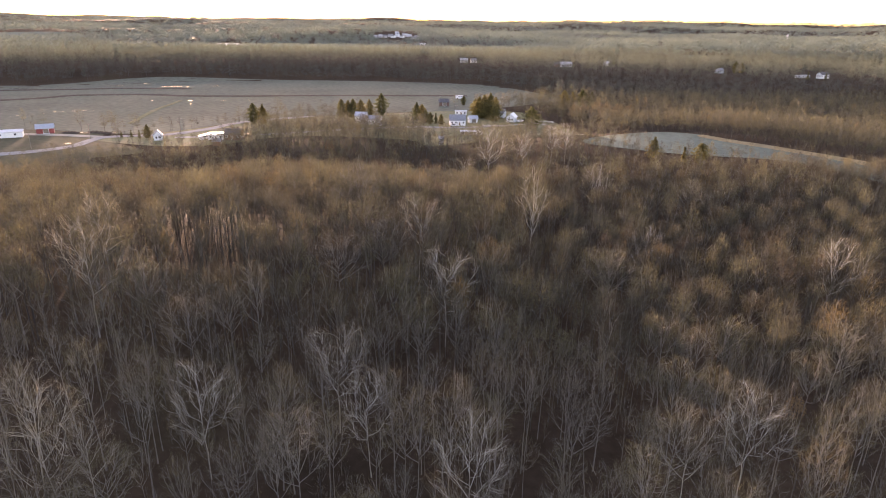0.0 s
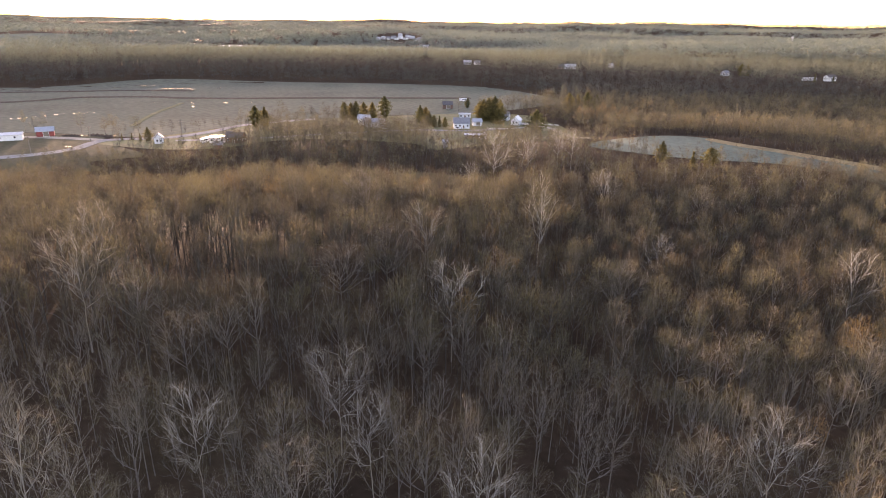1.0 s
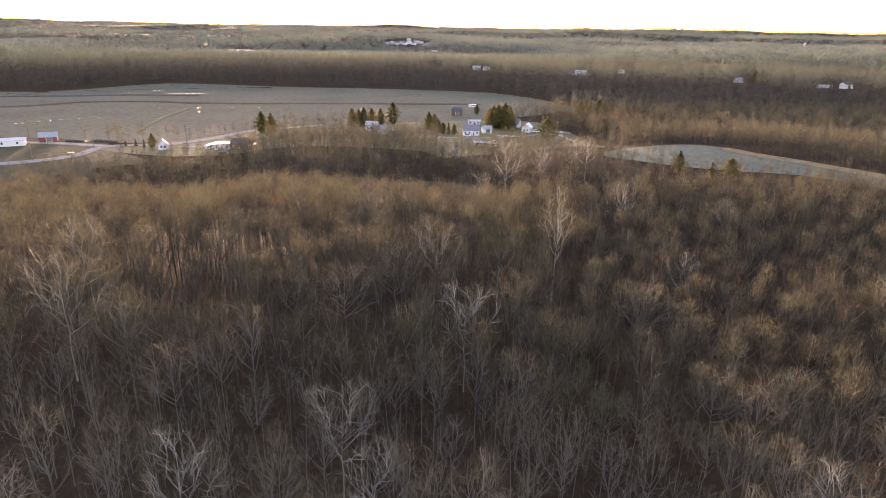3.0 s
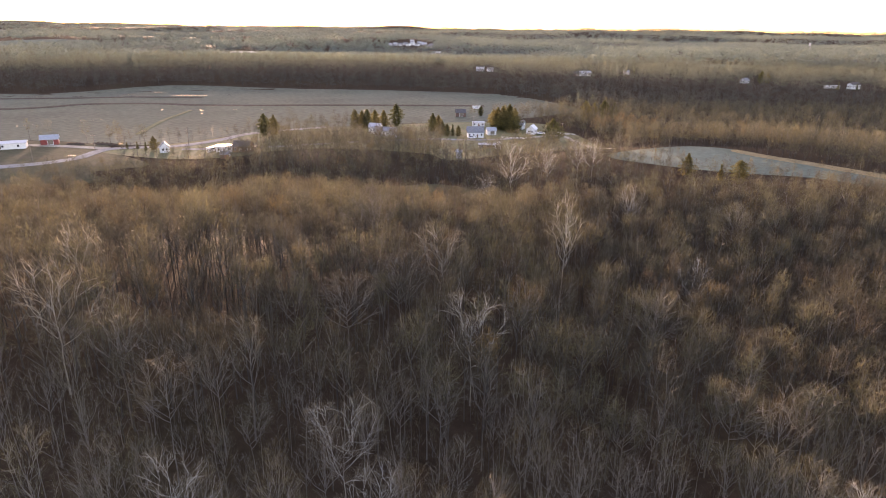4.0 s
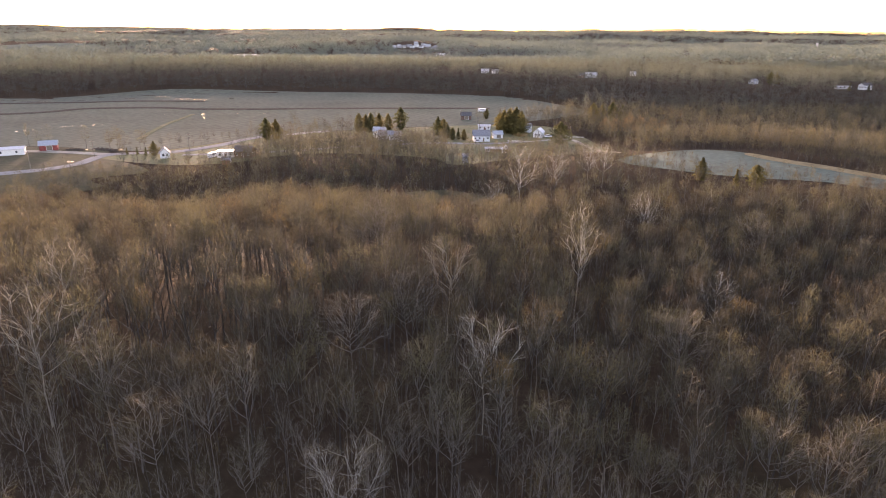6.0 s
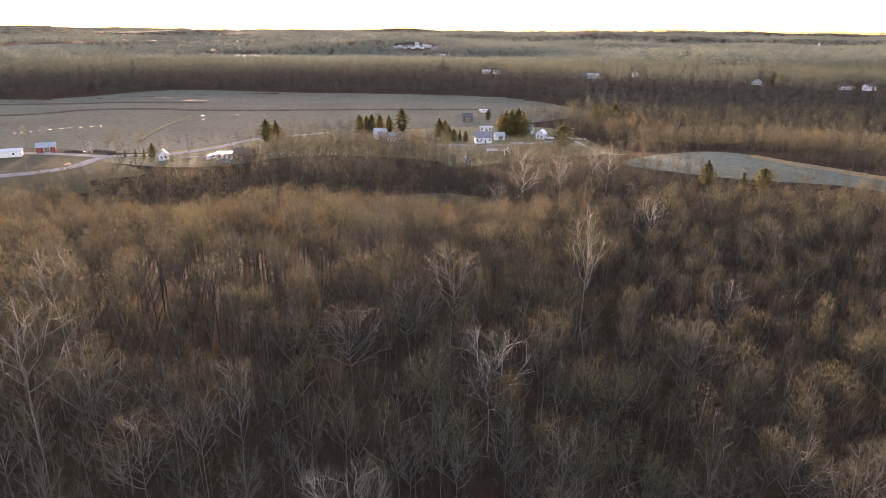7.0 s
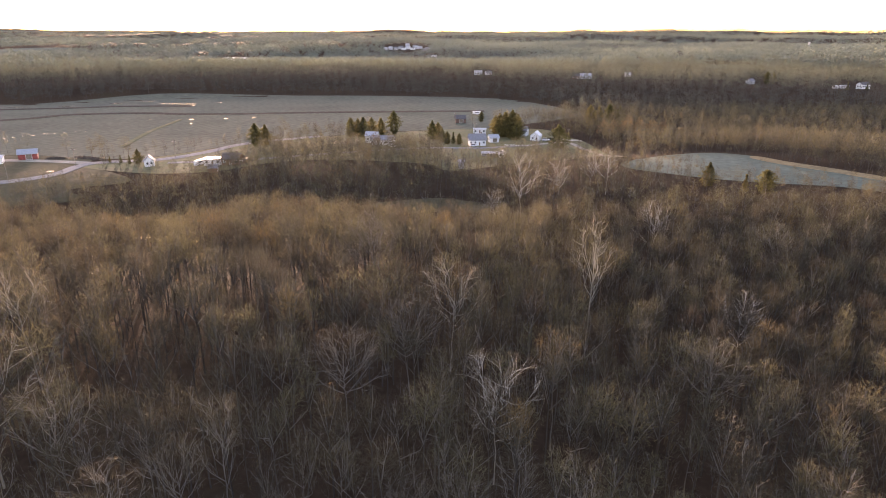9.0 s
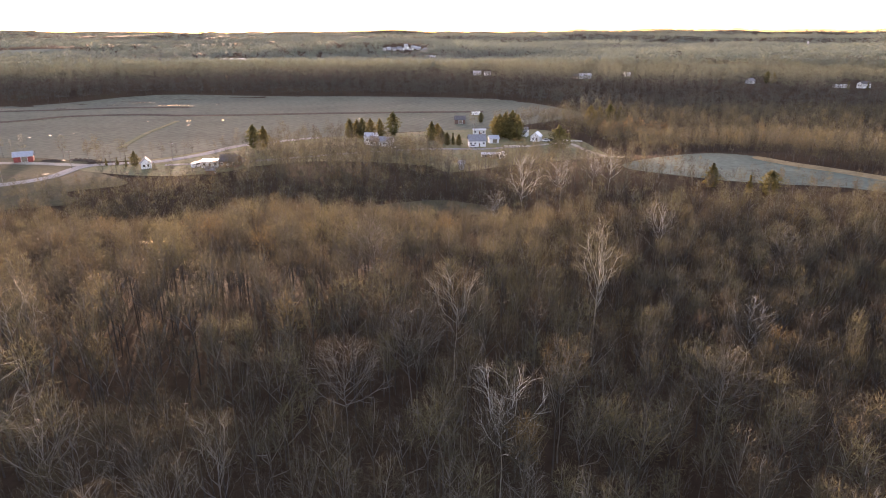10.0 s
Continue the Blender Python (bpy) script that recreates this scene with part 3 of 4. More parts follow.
KINDS = {"spire": [make_tree("spire", 98)], "white": [make_tree("white", 91 + k) for k in range(3)], "pale": [make_tree("pale", 11 + k) for k in range(3)], "tall": [make_tree("tall", 31 + k) for k in range(2)],
         "broad": [make_tree("broad", 111 + k) for k in range(3)], "dome": [make_tree("dome", 51 + k) for k in range(4)], "slim": [make_tree("slim", 71 + k) for k in range(5)]}
used = set()


def plant(kind, x, y, h, turn, wide=1.0):
    pool = KINDS[kind]
    k = int(abs(x * 7.3 + y * 3.1)) % len(pool)
    m = spot(x, y, h / 20.0, turn, wide)
    if (kind, k) not in used:
        used.add((kind, k))
        pool[k].matrix_basis = m
        return
    copy_thing(pool[k], m)


for x, y, h, kind in HEROES:
    plant(kind, x, y, h, rng.uniform(0, 6.28))
hero_xy = np.array([(x, y) for x, y, *_ in HEROES])
for x, y in grid_places(rng, 36, 96, 4.9, 0.74, 10):
    if np.min(np.hypot(hero_xy[:, 0] - x, hero_xy[:, 1] - y)) < 3.2 or rng.random() < 0.05:
        continue
    u = rng.random()
    kind = "pale" if u < 0.015 else "tall" if u < 0.07 else "dome" if u < 0.55 else "slim"
    plant(kind, float(x), float(y), rng.uniform(14.0, 20.5), rng.uniform(0, 6.28), rng.uniform(0.72, 1.05))
for pool in KINDS.values():
    for ob in pool:
        if ob.matrix_basis == Matrix():
            for o in (*ob.children_recursive, ob):
                bpy.data.objects.remove(o)


def places_in(y0, y1, cell, low, high, skip=0.04, half=0.74):
    p = grid_places(rng, y0, y1, cell, half)
    p = p[rng.random(len(p)) > skip]
    shrink = 1 - 0.36 * np.exp(-(((p[:, 0] - 110) / 60) ** 2 + ((p[:, 1] - 262) / 34) ** 2) ** 2) - 0.45 * np.exp(-(((p[:, 0] - 64) / 22) ** 2 + ((p[:, 1] - 330) / 32) ** 2) ** 2)
    shrink = shrink - 0.5 * np.exp(-(((p[:, 0] + 150) / 42) ** 2 + ((p[:, 1] - 312) / 24) ** 2) ** 2) - 0.4 * np.exp(-(((p[:, 0] + 225) / 60) ** 2 + ((p[:, 1] - 262) / 26) ** 2) ** 2)
    shrink = shrink - 0.34 * np.exp(-(((p[:, 0] + 14) / 34) ** 2 + ((p[:, 1] - 238) / 30) ** 2) ** 2) - 0.36 * np.exp(-(((p[:, 0] + 100) / 28) ** 2 + ((p[:, 1] - 218) / 26) ** 2) ** 2)
    shrink = np.maximum(shrink, 0.4)
    p = np.column_stack([p, shrink])
    near = np.min(np.hypot(p[:, :1] - hero_xy[:, 0], p[:, 1:2] - hero_xy[:, 1]), axis=1)
    p = p[near > 3.5]
    return [(float(x), float(y), rng.uniform(0, 6.28), rng.uniform(low, high) * float(q), rng.random()) for x, y, q in p]


def edge_places():
    """Hedgerows by the roads and loose trees among the houses."""
    out = []
    for x0, y0, x1, y1, n, size in ((-190, 311, -140, 304, 20, 0.3), (-170, 371, -112, 423, 26, 0.45), (-60, 352, 10, 345, 16, 0.5), (-118, 348, -20, 366, 30, 0.72), (-100, 372, -30, 392, 22, 0.7), (-110, 405, -60, 432, 16, 0.7), (70, 293, 115, 268, 11, 0.42), (115, 268, 152, 254, 8, 0.42), (152, 252, 200, 204, 12, 0.42),
                                    (118, 354, 136, 338, 14, 0.55), (136, 338, 158, 306, 20, 0.55), (158, 306, 196, 262, 26, 0.55), (72, 330, 118, 354, 22, 0.5), (-118, 338, -20, 352, 34, 0.7), (-100, 360, -12, 374, 34, 0.72), (-98, 386, -62, 402, 16, 0.66),
                                    (-126, 396, -72, 444, 20, 0.6), (-36, 392, -8, 398, 8, 0.5), (22, 452, 62, 462, 16, 0.55), (56, 440, 76, 424, 12, 0.55), (58, 350, 74, 364, 8, 0.5),
                                    (-150, 325, -118, 331, 16, 0.45), (-118, 333, -100, 350, 9, 0.45), (-100, 350, -70, 360, 15, 0.5), (-70, 360, -20, 350, 24, 0.5), (-20, 350, -6, 333, 10, 0.4), (-6, 333, 30, 348, 16, 0.36), (30, 348, 66, 355, 14, 0.36)):
        for k in range(n):
            u = (k + rng.uniform(-0.4, 0.4)) / n
            out.append((x0 + (x1 - x0) * u + rng.uniform(-2.5, 2.5), y0 + (y1 - y0) * u + rng.uniform(-4, 4), rng.uniform(0, 6.28), size * rng.uniform(0.75, 1.2), rng.random()))
    return out


def bluff_shaded(places):
    """Paints shade on the bluff's face; paler tones on level land above and below."""
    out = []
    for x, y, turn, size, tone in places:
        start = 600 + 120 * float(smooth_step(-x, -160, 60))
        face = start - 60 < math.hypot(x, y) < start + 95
        # shade goes in as tone: the face takes only the dark stops
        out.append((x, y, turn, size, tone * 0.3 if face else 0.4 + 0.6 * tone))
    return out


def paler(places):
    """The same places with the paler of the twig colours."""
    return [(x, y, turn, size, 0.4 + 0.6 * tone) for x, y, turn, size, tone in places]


WOODLOT = [(-106, 352), (-62, 376), (-22, 389), (-12, 386), (-12, 348), (-20, 352), (-70, 362), (-100, 352)]


def woodlot_places():
    """Trees on the slope below the village street."""
    gx, gy = np.meshgrid(np.arange(-108, -8, 4.8), np.arange(346, 392, 4.8))
    px, py = gx.ravel() + rng.uniform(-2, 2, gx.size), gy.ravel() + rng.uniform(-2, 2, gx.size)
    keep = inside(WOODLOT, px, py)
    return [(float(x), float(y), rng.uniform(0, 6.28), rng.uniform(0.55, 0.8), rng.random()) for x, y in zip(px[keep], py[keep])]


VAR1 = [fan_tree(np.random.default_rng(200 + k), 18, rng.uniform(2.8, 4.4), rng.uniform(0.48, 0.6), 5, 4, 500, 0.068, 1.0, low=-0.5, inner=0.15) for k in range(14)]
VAR2 = [fan_tree(np.random.default_rng(220 + k), 17, rng.uniform(3.0, 4.8), rng.uniform(0.06, 0.36), 3, 3, 175, 0.17, 1.15, limb=0.8, low=-0.8, lite=True) for k in range(10)]
VAR3 = [fan_tree(np.random.default_rng(240 + k), 16, rng.uniform(4.0, 5.5), 0.1, 0, 0, 80, 0.36, 1.3, low=-0.8, lite=True) for k in range(8)]
VAR4 = [clump_tree(np.random.default_rng(260 + k), 15, rng.uniform(5.0, 8.0), 28, 1.35, 0.3, 0.3) for k in range(12)]
scatter_mesh("woods_near", VAR1, places_in(96, 232, 4.9, 0.8, 1.1), M_WOODS, "leafless grey-brown woodland on a low hill")
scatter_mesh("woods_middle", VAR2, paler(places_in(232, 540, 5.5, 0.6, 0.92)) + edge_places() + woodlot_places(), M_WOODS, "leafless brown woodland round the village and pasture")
scatter_mesh("woods_far", VAR3, bluff_shaded(places_in(540, 1000, 8.3, 0.8, 1.15)), M_WOODS_MID, "leafless woodland along the bluff beyond the fields")
UNDER = [fan_tree(np.random.default_rng(280 + k), 8, rng.uniform(1.6, 2.6), 0.08, 4, 3, 50, 0.05, 1.0, lite=True) for k in range(6)]
scatter_mesh("understory", UNDER, places_in(36, 232, 3.7, 0.5, 1.25, 0.12) + [p for p in places_in(236, 350, 4.6, 0.5, 1.0, 0.15) if -230 < p[0] < 240], M_WOODS, "bare saplings and brush under taller trees")
u = rng.random(23000)
r = 990 * 4.75 ** u
a = np.radians(rng.uniform(-42, 42, len(u)))
px, py = r * np.sin(a), r * np.cos(a)
keep = wooded(px, py)
px, py, u = px[keep], py[keep], u[keep]
# waves of darker tone paint the shaded folds between the hills
shade_bands = 0.5 + 0.2 * np.sin(np.hypot(px, py) / 105 + 4 * np.arctan2(px, py)) + 0.17 * np.sin(px / 210 - py / 150 + 1.0) + 0.13 * np.sin(px / 90 + py / 260)
far_places = [(float(x), float(y), t, s, c, min(max(math.hypot(x, y) / 1500, 1.0), 2.2)) for x, y, t, s, c in zip(px, py, rng.uniform(0, 6.28, len(u)), rng.uniform(0.7, 1.15, len(u)), np.clip(shade_bands + rng.uniform(-0.2, 0.2, len(u)), 0, 1))]
scatter_mesh("woods_distant", VAR4, far_places, M_WOODS_HAZED, "distant leafless woods over rolling hills")

# ---- evergreens ----
def evergreen(rng, h, wide, round_top=0.0, count=900):
    """Arrays for trunk and needle crown. round_top: 0 a cone, 1 a dome."""
    tv, tt, cv, ct = [], [], [], []
    tube(tv, tt, np.array([[0, 0, -0.3], [0, 0, h * 0.5], [0, 0, h * 0.96]]), [0.02 * h, 0.012 * h, 0.02], 6)
    z = rng.uniform(0.06, 1.0, count)
    cone = np.where(z < 0.2, 0.6 + 2 * z, 1.0) * (1 - z ** (1.2 + 1.6 * round_top)) * wide
    if round_top > 0.5:
        cone = wide * 0.74 * np.sin(math.pi * np.clip(z, 0.05, 0.985) ** 0.8) ** (1.0 - 0.35 * round_top)
    az = rng.uniform(0, 2 * math.pi, count)
    tier = 0.72 + 0.28 * np.sin(z * 34 + 1.5 * np.sin(az * 2))
    lop = 1 + (0.2 + 0.12 * round_top) * np.sin(az * 2 + 1.3 + z * 6) + 0.14 * np.sin(az * 5 + z * 9)
    r = cone * tier * lop * rng.uniform(0.35, 1.05, count) ** 0.6 + 0.08
    e = np.stack([np.cos(az) * r, np.sin(az) * r, z * h + rng.normal(0, 0.15, count)], -1)
    d = np.stack([np.cos(az), np.sin(az), np.full(count, -0.15 + 0.5 * round_top)], -1) + rng.normal(0, 0.45, (count, 3))
    d /= np.linalg.norm(d, axis=1, keepdims=True)
    slivers(cv, ct, e - d * rng.uniform(0.5, 1.1, (count, 1)), e, 0.4, rng)
    return (tv, tt), (cv, ct)


def make_evergreen(kind, seed):
    g = np.random.default_rng(seed)
    if kind == "pine":
        t, c = evergreen(g, 12, 6.2, 0.85, 2600)
        label = "tall dark green pine with a ragged crown by the houses"
    elif kind == "round":
        t, c = evergreen(g, 11, 7.6, 1.1, 2400)
        label = "broad rounded dark evergreen beside a lawn"
    else:
        t, c = evergreen(g, 11, 3.6, 0.0, 1200)
        label = "narrow dark green spruce with a pointed top"
    root = new("evergreen_tree")
    part_mesh("trunk", tri_mesh("trunk", *t, M_BARK, smooth=True), root)
    part_mesh("crown", tri_mesh("crown", *c, M_NEEDLE), root)
    return tagged(root, label, "tree", group="evergreen trees")


EVER = {"pine": make_evergreen("pine", 5), "round": make_evergreen("round", 6), "spruce": make_evergreen("spruce", 8)}
VILLAGE_EVERGREENS = [
    ("pine", -70, 437, 12), ("pine", -66, 441, 11), ("pine", -62, 436, 12.5), ("pine", -58, 446, 11), ("pine", -52, 446, 11), ("pine", -44, 450, 14.5),
    ("pine", -18.5, 428, 11.5), ("pine", -15, 431, 10), ("pine", -12, 417, 8.5), ("pine", -9, 411, 7.5), ("spruce", -5.5, 412, 7), ("pine", -2, 411, 6.5),
    ("pine", 24, 442, 14), ("pine", 27, 437, 15.5), ("pine", 31, 433, 17), ("round", 33, 427, 11), ("pine", 21.5, 447, 12), ("pine", 35, 440, 14),
    ("pine", 15, 511, 7.5), ("round", 54.3, 398, 13.5),
]
OTHER_EVERGREENS = [
    ("pine", -120, 402, 13), ("pine", -115, 405, 12), ("spruce", -179, 351, 6), ("spruce", -174, 352, 6.5), ("spruce", -168, 349, 7), ("pine", -164, 350, 7.5),
    ("spruce", 101, 264, 10.5), ("round", 107, 261, 9), ("pine", 91, 273, 9), ("pine", 91, 491, 14), ("pine", 98, 495, 12.5), ("pine", 106, 498, 14),
    ("pine", 114, 501, 12), ("spruce", 346, 624, 12), ("spruce", 362, 622, 10), ("spruce", 205, 800, 14), ("pine", 305, 690, 12), ("pine", 312, 692, 11),
]
EVER_AT = VILLAGE_EVERGREENS + OTHER_EVERGREENS
seen_kinds = set()
for n, (kind, x, y, h) in enumerate(EVER_AT):
    base = {"pine": 12, "round": 11, "spruce": 11}[kind]
    m = spot(x, y, h / base, n * 1.7)
    if kind in seen_kinds:
        copy_thing(EVER[kind], m)
    else:
        seen_kinds.add(kind)
        EVER[kind].matrix_basis = m

# oaks that kept their rust-brown leaves
M_RUST = twig_mat("rust_leaves", ((0.0, (0.20, 0.13, 0.07)), (1.0, (0.25, 0.165, 0.085))), 0.4)


def make_oak(seed):
    V, T, _ = clump_tree(np.random.default_rng(seed), 13, 5.2, 620, 0.42, 0.35, 0.8)
    root = new("oak_tree")
    tv, tt = [], []
    tube(tv, tt, np.array([[0, 0, -0.3], [0.1, 0, 4.0], [0, 0.1, 9.0]]), [0.3, 0.22, 0.06], 6)
    part_mesh("trunk", tri_mesh("trunk", tv, tt, M_BARK, smooth=True), root)
    part_mesh("crown", tri_mesh("crown", V, T, M_RUST), root)
    return tagged(root, "oak holding rust-brown winter leaves in bare woods", "tree", group="rust-leaved oaks")


oak = make_oak(3)
for n, (x, y, k) in enumerate([(88, 434, 0.85), (95, 438, 0.95), (103, 435, 1.0), (111, 439, 1.05), (118, 436, 1.0), (126, 439, 0.9), (106, 446, 1.1), (-58, 318, 0.55), (60, 92, 0.4)]):
    m = spot(x, y, k, n * 2.1)
    if n:
        copy_thing(oak, m)
    else:
        oak.matrix_basis = m


# ---- buildings ----
def gable_walls(w, d, h, rise):
    bm = bmesh.new()
    prof = [(-d / 2, -0.3), (d / 2, -0.3), (d / 2, h), (0, h + rise), (-d / 2, h)]
    rows = [[bm.verts.new((x, y, z)) for y, z in prof] for x in (-w / 2, w / 2)]
    bm.faces.new(rows[0])
    bm.faces.new(rows[1][::-1])
    for k in range(5):
        bm.faces.new((rows[0][k], rows[1][k], rows[1][(k + 1) % 5], rows[0][(k + 1) % 5]))
    bmesh.ops.recalc_face_normals(bm, faces=bm.faces[:])
    return bm


def gable_roof(w, d, h, rise, over=0.45, thick=0.18):
    bm = bmesh.new()
    slope = rise / (d / 2)
    for sgn in (-1, 1):
        pts = [(0, h + rise), (sgn * (d / 2 + over), h - over * slope)]
        quad = []
        for x in (-w / 2 - over, w / 2 + over):
            for y, z in pts:
                quad.append((x, y, z + 0.03))
        lo = [bm.verts.new(q) for q in quad]
        hi = [bm.verts.new((q[0], q[1], q[2] + thick)) for q in quad]
        for f in ((0, 1, 3, 2),):
            bm.faces.new([lo[i] for i in f])
            bm.faces.new([hi[i] for i in f[::-1]])
        for a, b in ((0, 1), (1, 3), (3, 2), (2, 0)):
            bm.faces.new((lo[a], lo[b], hi[b], hi[a]))
    bmesh.ops.recalc_face_normals(bm, faces=bm.faces[:])
    return bm


def opening(kind, root, x, y, z, w, h, side, frame_mat, fill_mat):
    """A window or a door on the wall that faces side ('front', 'left' or 'right')."""
    turn = {"front": 0, "right": 90, "left": -90}[side]
    m = pose(x, y, z, 0, 0, turn)
    bm = bmesh.new()
    for px, pz, sx, sz in ((-w / 2, 0, 0.12, h + 0.12), (w / 2, 0, 0.12, h + 0.12), (0, h / 2, w, 0.12), (0, -h / 2, w + 0.16, 0.12)):
        box(bm, sx, 0.12, sz, m @ pose(px, -0.03, pz))
    ob = part(kind, bm, frame_mat, root)
    part("pane" if kind == "window" else "door_leaf", box(bmesh.new(), w - 0.1, 0.05, h - 0.1, m @ pose(0, -0.01, 0)), fill_mat, ob)
    return ob


def house(name, x, y, turn, w, d, h, rise, wall, roof, label, category, windows=3, door=True, chimney=False, gable_window=True, big_door=False):
    root = new(name)
    root.matrix_basis = pose(x, y, float(H(x, y)) + 0.25, 0, 0, turn)
    part("wall", gable_walls(w, d, h, rise), wall, root)
    rf = part("roof", gable_roof(w, d, h, rise), roof, root)
    for k in range(windows):
        u = (k + 0.5) / windows
        if door and k == windows // 2:
            opening("door", root, (u - 0.5) * w, -d / 2, 1.02, 0.95, 2.05, "front", M_TRIM, M_BROWNWALL)
        else:
            opening("window", root, (u - 0.5) * w, -d / 2, h * 0.55, 1.1, 1.2, "front", M_TRIM, M_GLASS)
    if gable_window:
        for side, sx in (("right", w / 2), ("left", -w / 2)):
            opening("window", root, sx, -d * 0.2, h * 0.55, 1.0, 1.2, side, M_TRIM, M_GLASS)
            opening("window", root, sx, d * 0.2, h * 0.55, 1.0, 1.2, side, M_TRIM, M_GLASS)
    if big_door:
        opening("door", root, w * 0.05, -d / 2, 1.5, 2.8, 2.9, "front", M_TRIM, M_WOOD)
    if chimney:
        part("chimney", boxed(0.7, 0.7, 2.0, w * 0.25, d * 0.08, h + rise), M_BROWNWALL, rf)
    return tagged(root, label, category, group="buildings of the valley")


house("equipment_shed", -246, 344.8, 27, 28, 7, 2.9, 0.9, M_WHITE, M_ROOF_METAL, "long white metal farm shed by a gravel drive", "shed", 4, False, False, False, True)
house("barn", -227.6, 362, 27, 8.6, 6, 3.0, 1.9, M_RED, M_ROOF_METAL, "red wooden barn with a grey metal roof", "barn", 0, False, False, False, True)
house("cottage", -156, 345, -66, 5.5, 4.6, 2.7, 2.3, M_WHITE, M_ROOF_GREY, "small white cottage with a steep gable", "house", 2, False)
house("metal_roofed_house", -125.5, 349, 8, 8, 6, 2.8, 0.12, M_WHITE, M_ROOF_METAL, "low house with a shining metal roof", "house", 3, True)
house("dark_roofed_house", -116, 350, -4, 9, 7, 3.0, 2.4, M_BROWNWALL, M_ROOF_DARK, "brown house with a dark shingle roof and chimney", "house", 3, True, True)
house("garden_shed", -119, 331, 5, 4, 3.2, 2.2, 1.2, M_BROWNWALL, M_ROOF_GREY, "small brown wooden shed among bare trees", "shed", 0, True)
house("long_house", -47, 410, -8, 13, 7, 3.2, 1.8, M_GREYWALL, M_ROOF_GREY, "long pale grey house behind bare trees", "house", 5, True, True)
house("house_wing", -54, 416, -8, 7, 6, 4.4, 2.0, M_WHITE, M_ROOF_METAL, "taller pale house section beside the long house", "house", 2, False)
house("white_house", 8.4, 409.5, 3, 9.8, 8, 3.3, 2.9, M_WHITE, M_ROOF_GREY, "pale house with a broad grey gable roof", "house", 4, True, True)
house("mobile_home", 11.7, 455, 1, 8, 3.4, 2.6, 0.5, M_WHITE, M_ROOF_METAL, "white mobile home on the village grass", "house", 3, True)
house("garage", 18.7, 420, 12, 5.6, 5, 2.6, 1.6, M_WHITE, M_ROOF_METAL, "small white garage beside the pale house", "garage", 0, False, False, True, True)
house("long_shed", 14.5, 372, 2, 9.5, 3.2, 1.9, 0.5, M_WOOD, M_ROOF_METAL, "low long shed with a pale metal roof", "shed", 3, False)
house("small_gable_shed", 20.4, 369.5, 80, 4, 3, 2.1, 1.2, M_WHITE, M_ROOF_METAL, "small white shed with a pale gable roof", "shed", 1, False)
house("white_gable_house", 45, 426, 70, 7, 5.4, 3.0, 2.3, M_WHITE, M_ROOF_METAL, "white gabled house behind a round evergreen", "house", 2, True)
house("grey_roofed_house", 37, 446, -20, 10, 7, 3.2, 2.4, M_WHITE, M_ROOF_GREY, "white house with grey roof behind tall pines", "house", 3, True)
house("field_barn", -0.5, 506, 4, 7.5, 6, 3.0, 2.2, M_BROWNWALL, M_ROOF_DARK, "dark brown barn at the edge of the field", "barn", 0, False, False, False, True)
house("well_house", -1.5, 340, 10, 2.4, 2.4, 3.2, 1.1, M_GREYWALL, M_ROOF_METAL, "small tall hut with a pale metal roof", "shed", 0, True, False, False)
house("hill_house", 141, 769, 5, 13, 8, 2.8, 2.4, M_GREYWALL, M_ROOF_METAL, "grey house with a pale roof on the distant wooded bluff", "house", 4, True)
house("hill_cabin", 130, 765, -6, 7, 6, 3.0, 2.0, M_BROWNWALL, M_ROOF_DARK, "dark cabin on the distant bluff", "house", 2, True)
house("bluff_house", 289, 691, 35, 7.5, 6, 3.0, 1.8, M_GREYWALL, M_ROOF_GREY, "pale grey house above the wooded slope", "house", 3, True)
house("bluff_farmhouse", 367, 636, 20, 10, 6, 3.6, 2.0, M_WHITE, M_ROOF_DARK, "white farmhouse on the distant slope", "house", 4, True, True)
house("bluff_farm_shed", 349, 640, 12, 14, 4, 1.9, 0.6, M_GREYWALL, M_ROOF_METAL, "long low pale shed beside the slope farm", "shed", 3, False)
house("ridge_house", 24, 833, -5, 9, 7, 2.8, 2.0, M_GREYWALL, M_ROOF_METAL, "small pale house far beyond the field", "house", 3, True)
house("ridge_cottage", 36, 830, 12, 7, 6, 2.6, 2.0, M_GREYWALL, M_ROOF_GREY, "pale cottage far beyond the field", "house", 2, True)
house("wood_cabin", 196, 800, 0, 6, 5, 3.0, 1.8, M_WHITE, M_ROOF_METAL, "tiny pale cabin on the far bluff", "house", 2, True)
house("warehouse", -409, 1247, 10, 42, 16, 5, 1.2, M_WHITE, M_ROOF_METAL, "long white warehouse far across the valley", "warehouse", 6, False, False, False)
house("warehouse", -378, 1259, 10, 26, 14, 5, 1.2, M_WHITE, M_ROOF_METAL, "white warehouse far across the valley", "warehouse", 4, False, False, False)
town_rng = random.Random(4)
for tx, ty in ((-160, 1532), (-150, 1545), (-138, 1538), (-128, 1560), (-120, 1542), (-112, 1570), (-100, 1548), (-92, 1580), (-84, 1566), (-72, 1500), (-62, 1470), (-66, 1540), (-118, 1640), (-100, 1620), (-43, 1292), (-52, 1300)):
    house("town_house", tx, ty, town_rng.uniform(-40, 40), town_rng.uniform(7, 11), 7, town_rng.uniform(3, 4.5), 2.4, town_rng.choice([M_GREYWALL, M_GREYWALL, M_WHITE]), town_rng.choice([M_ROOF_METAL, M_ROOF_GREY]), "small pale house in the distant hillside town", "house", 3, True, False, False)


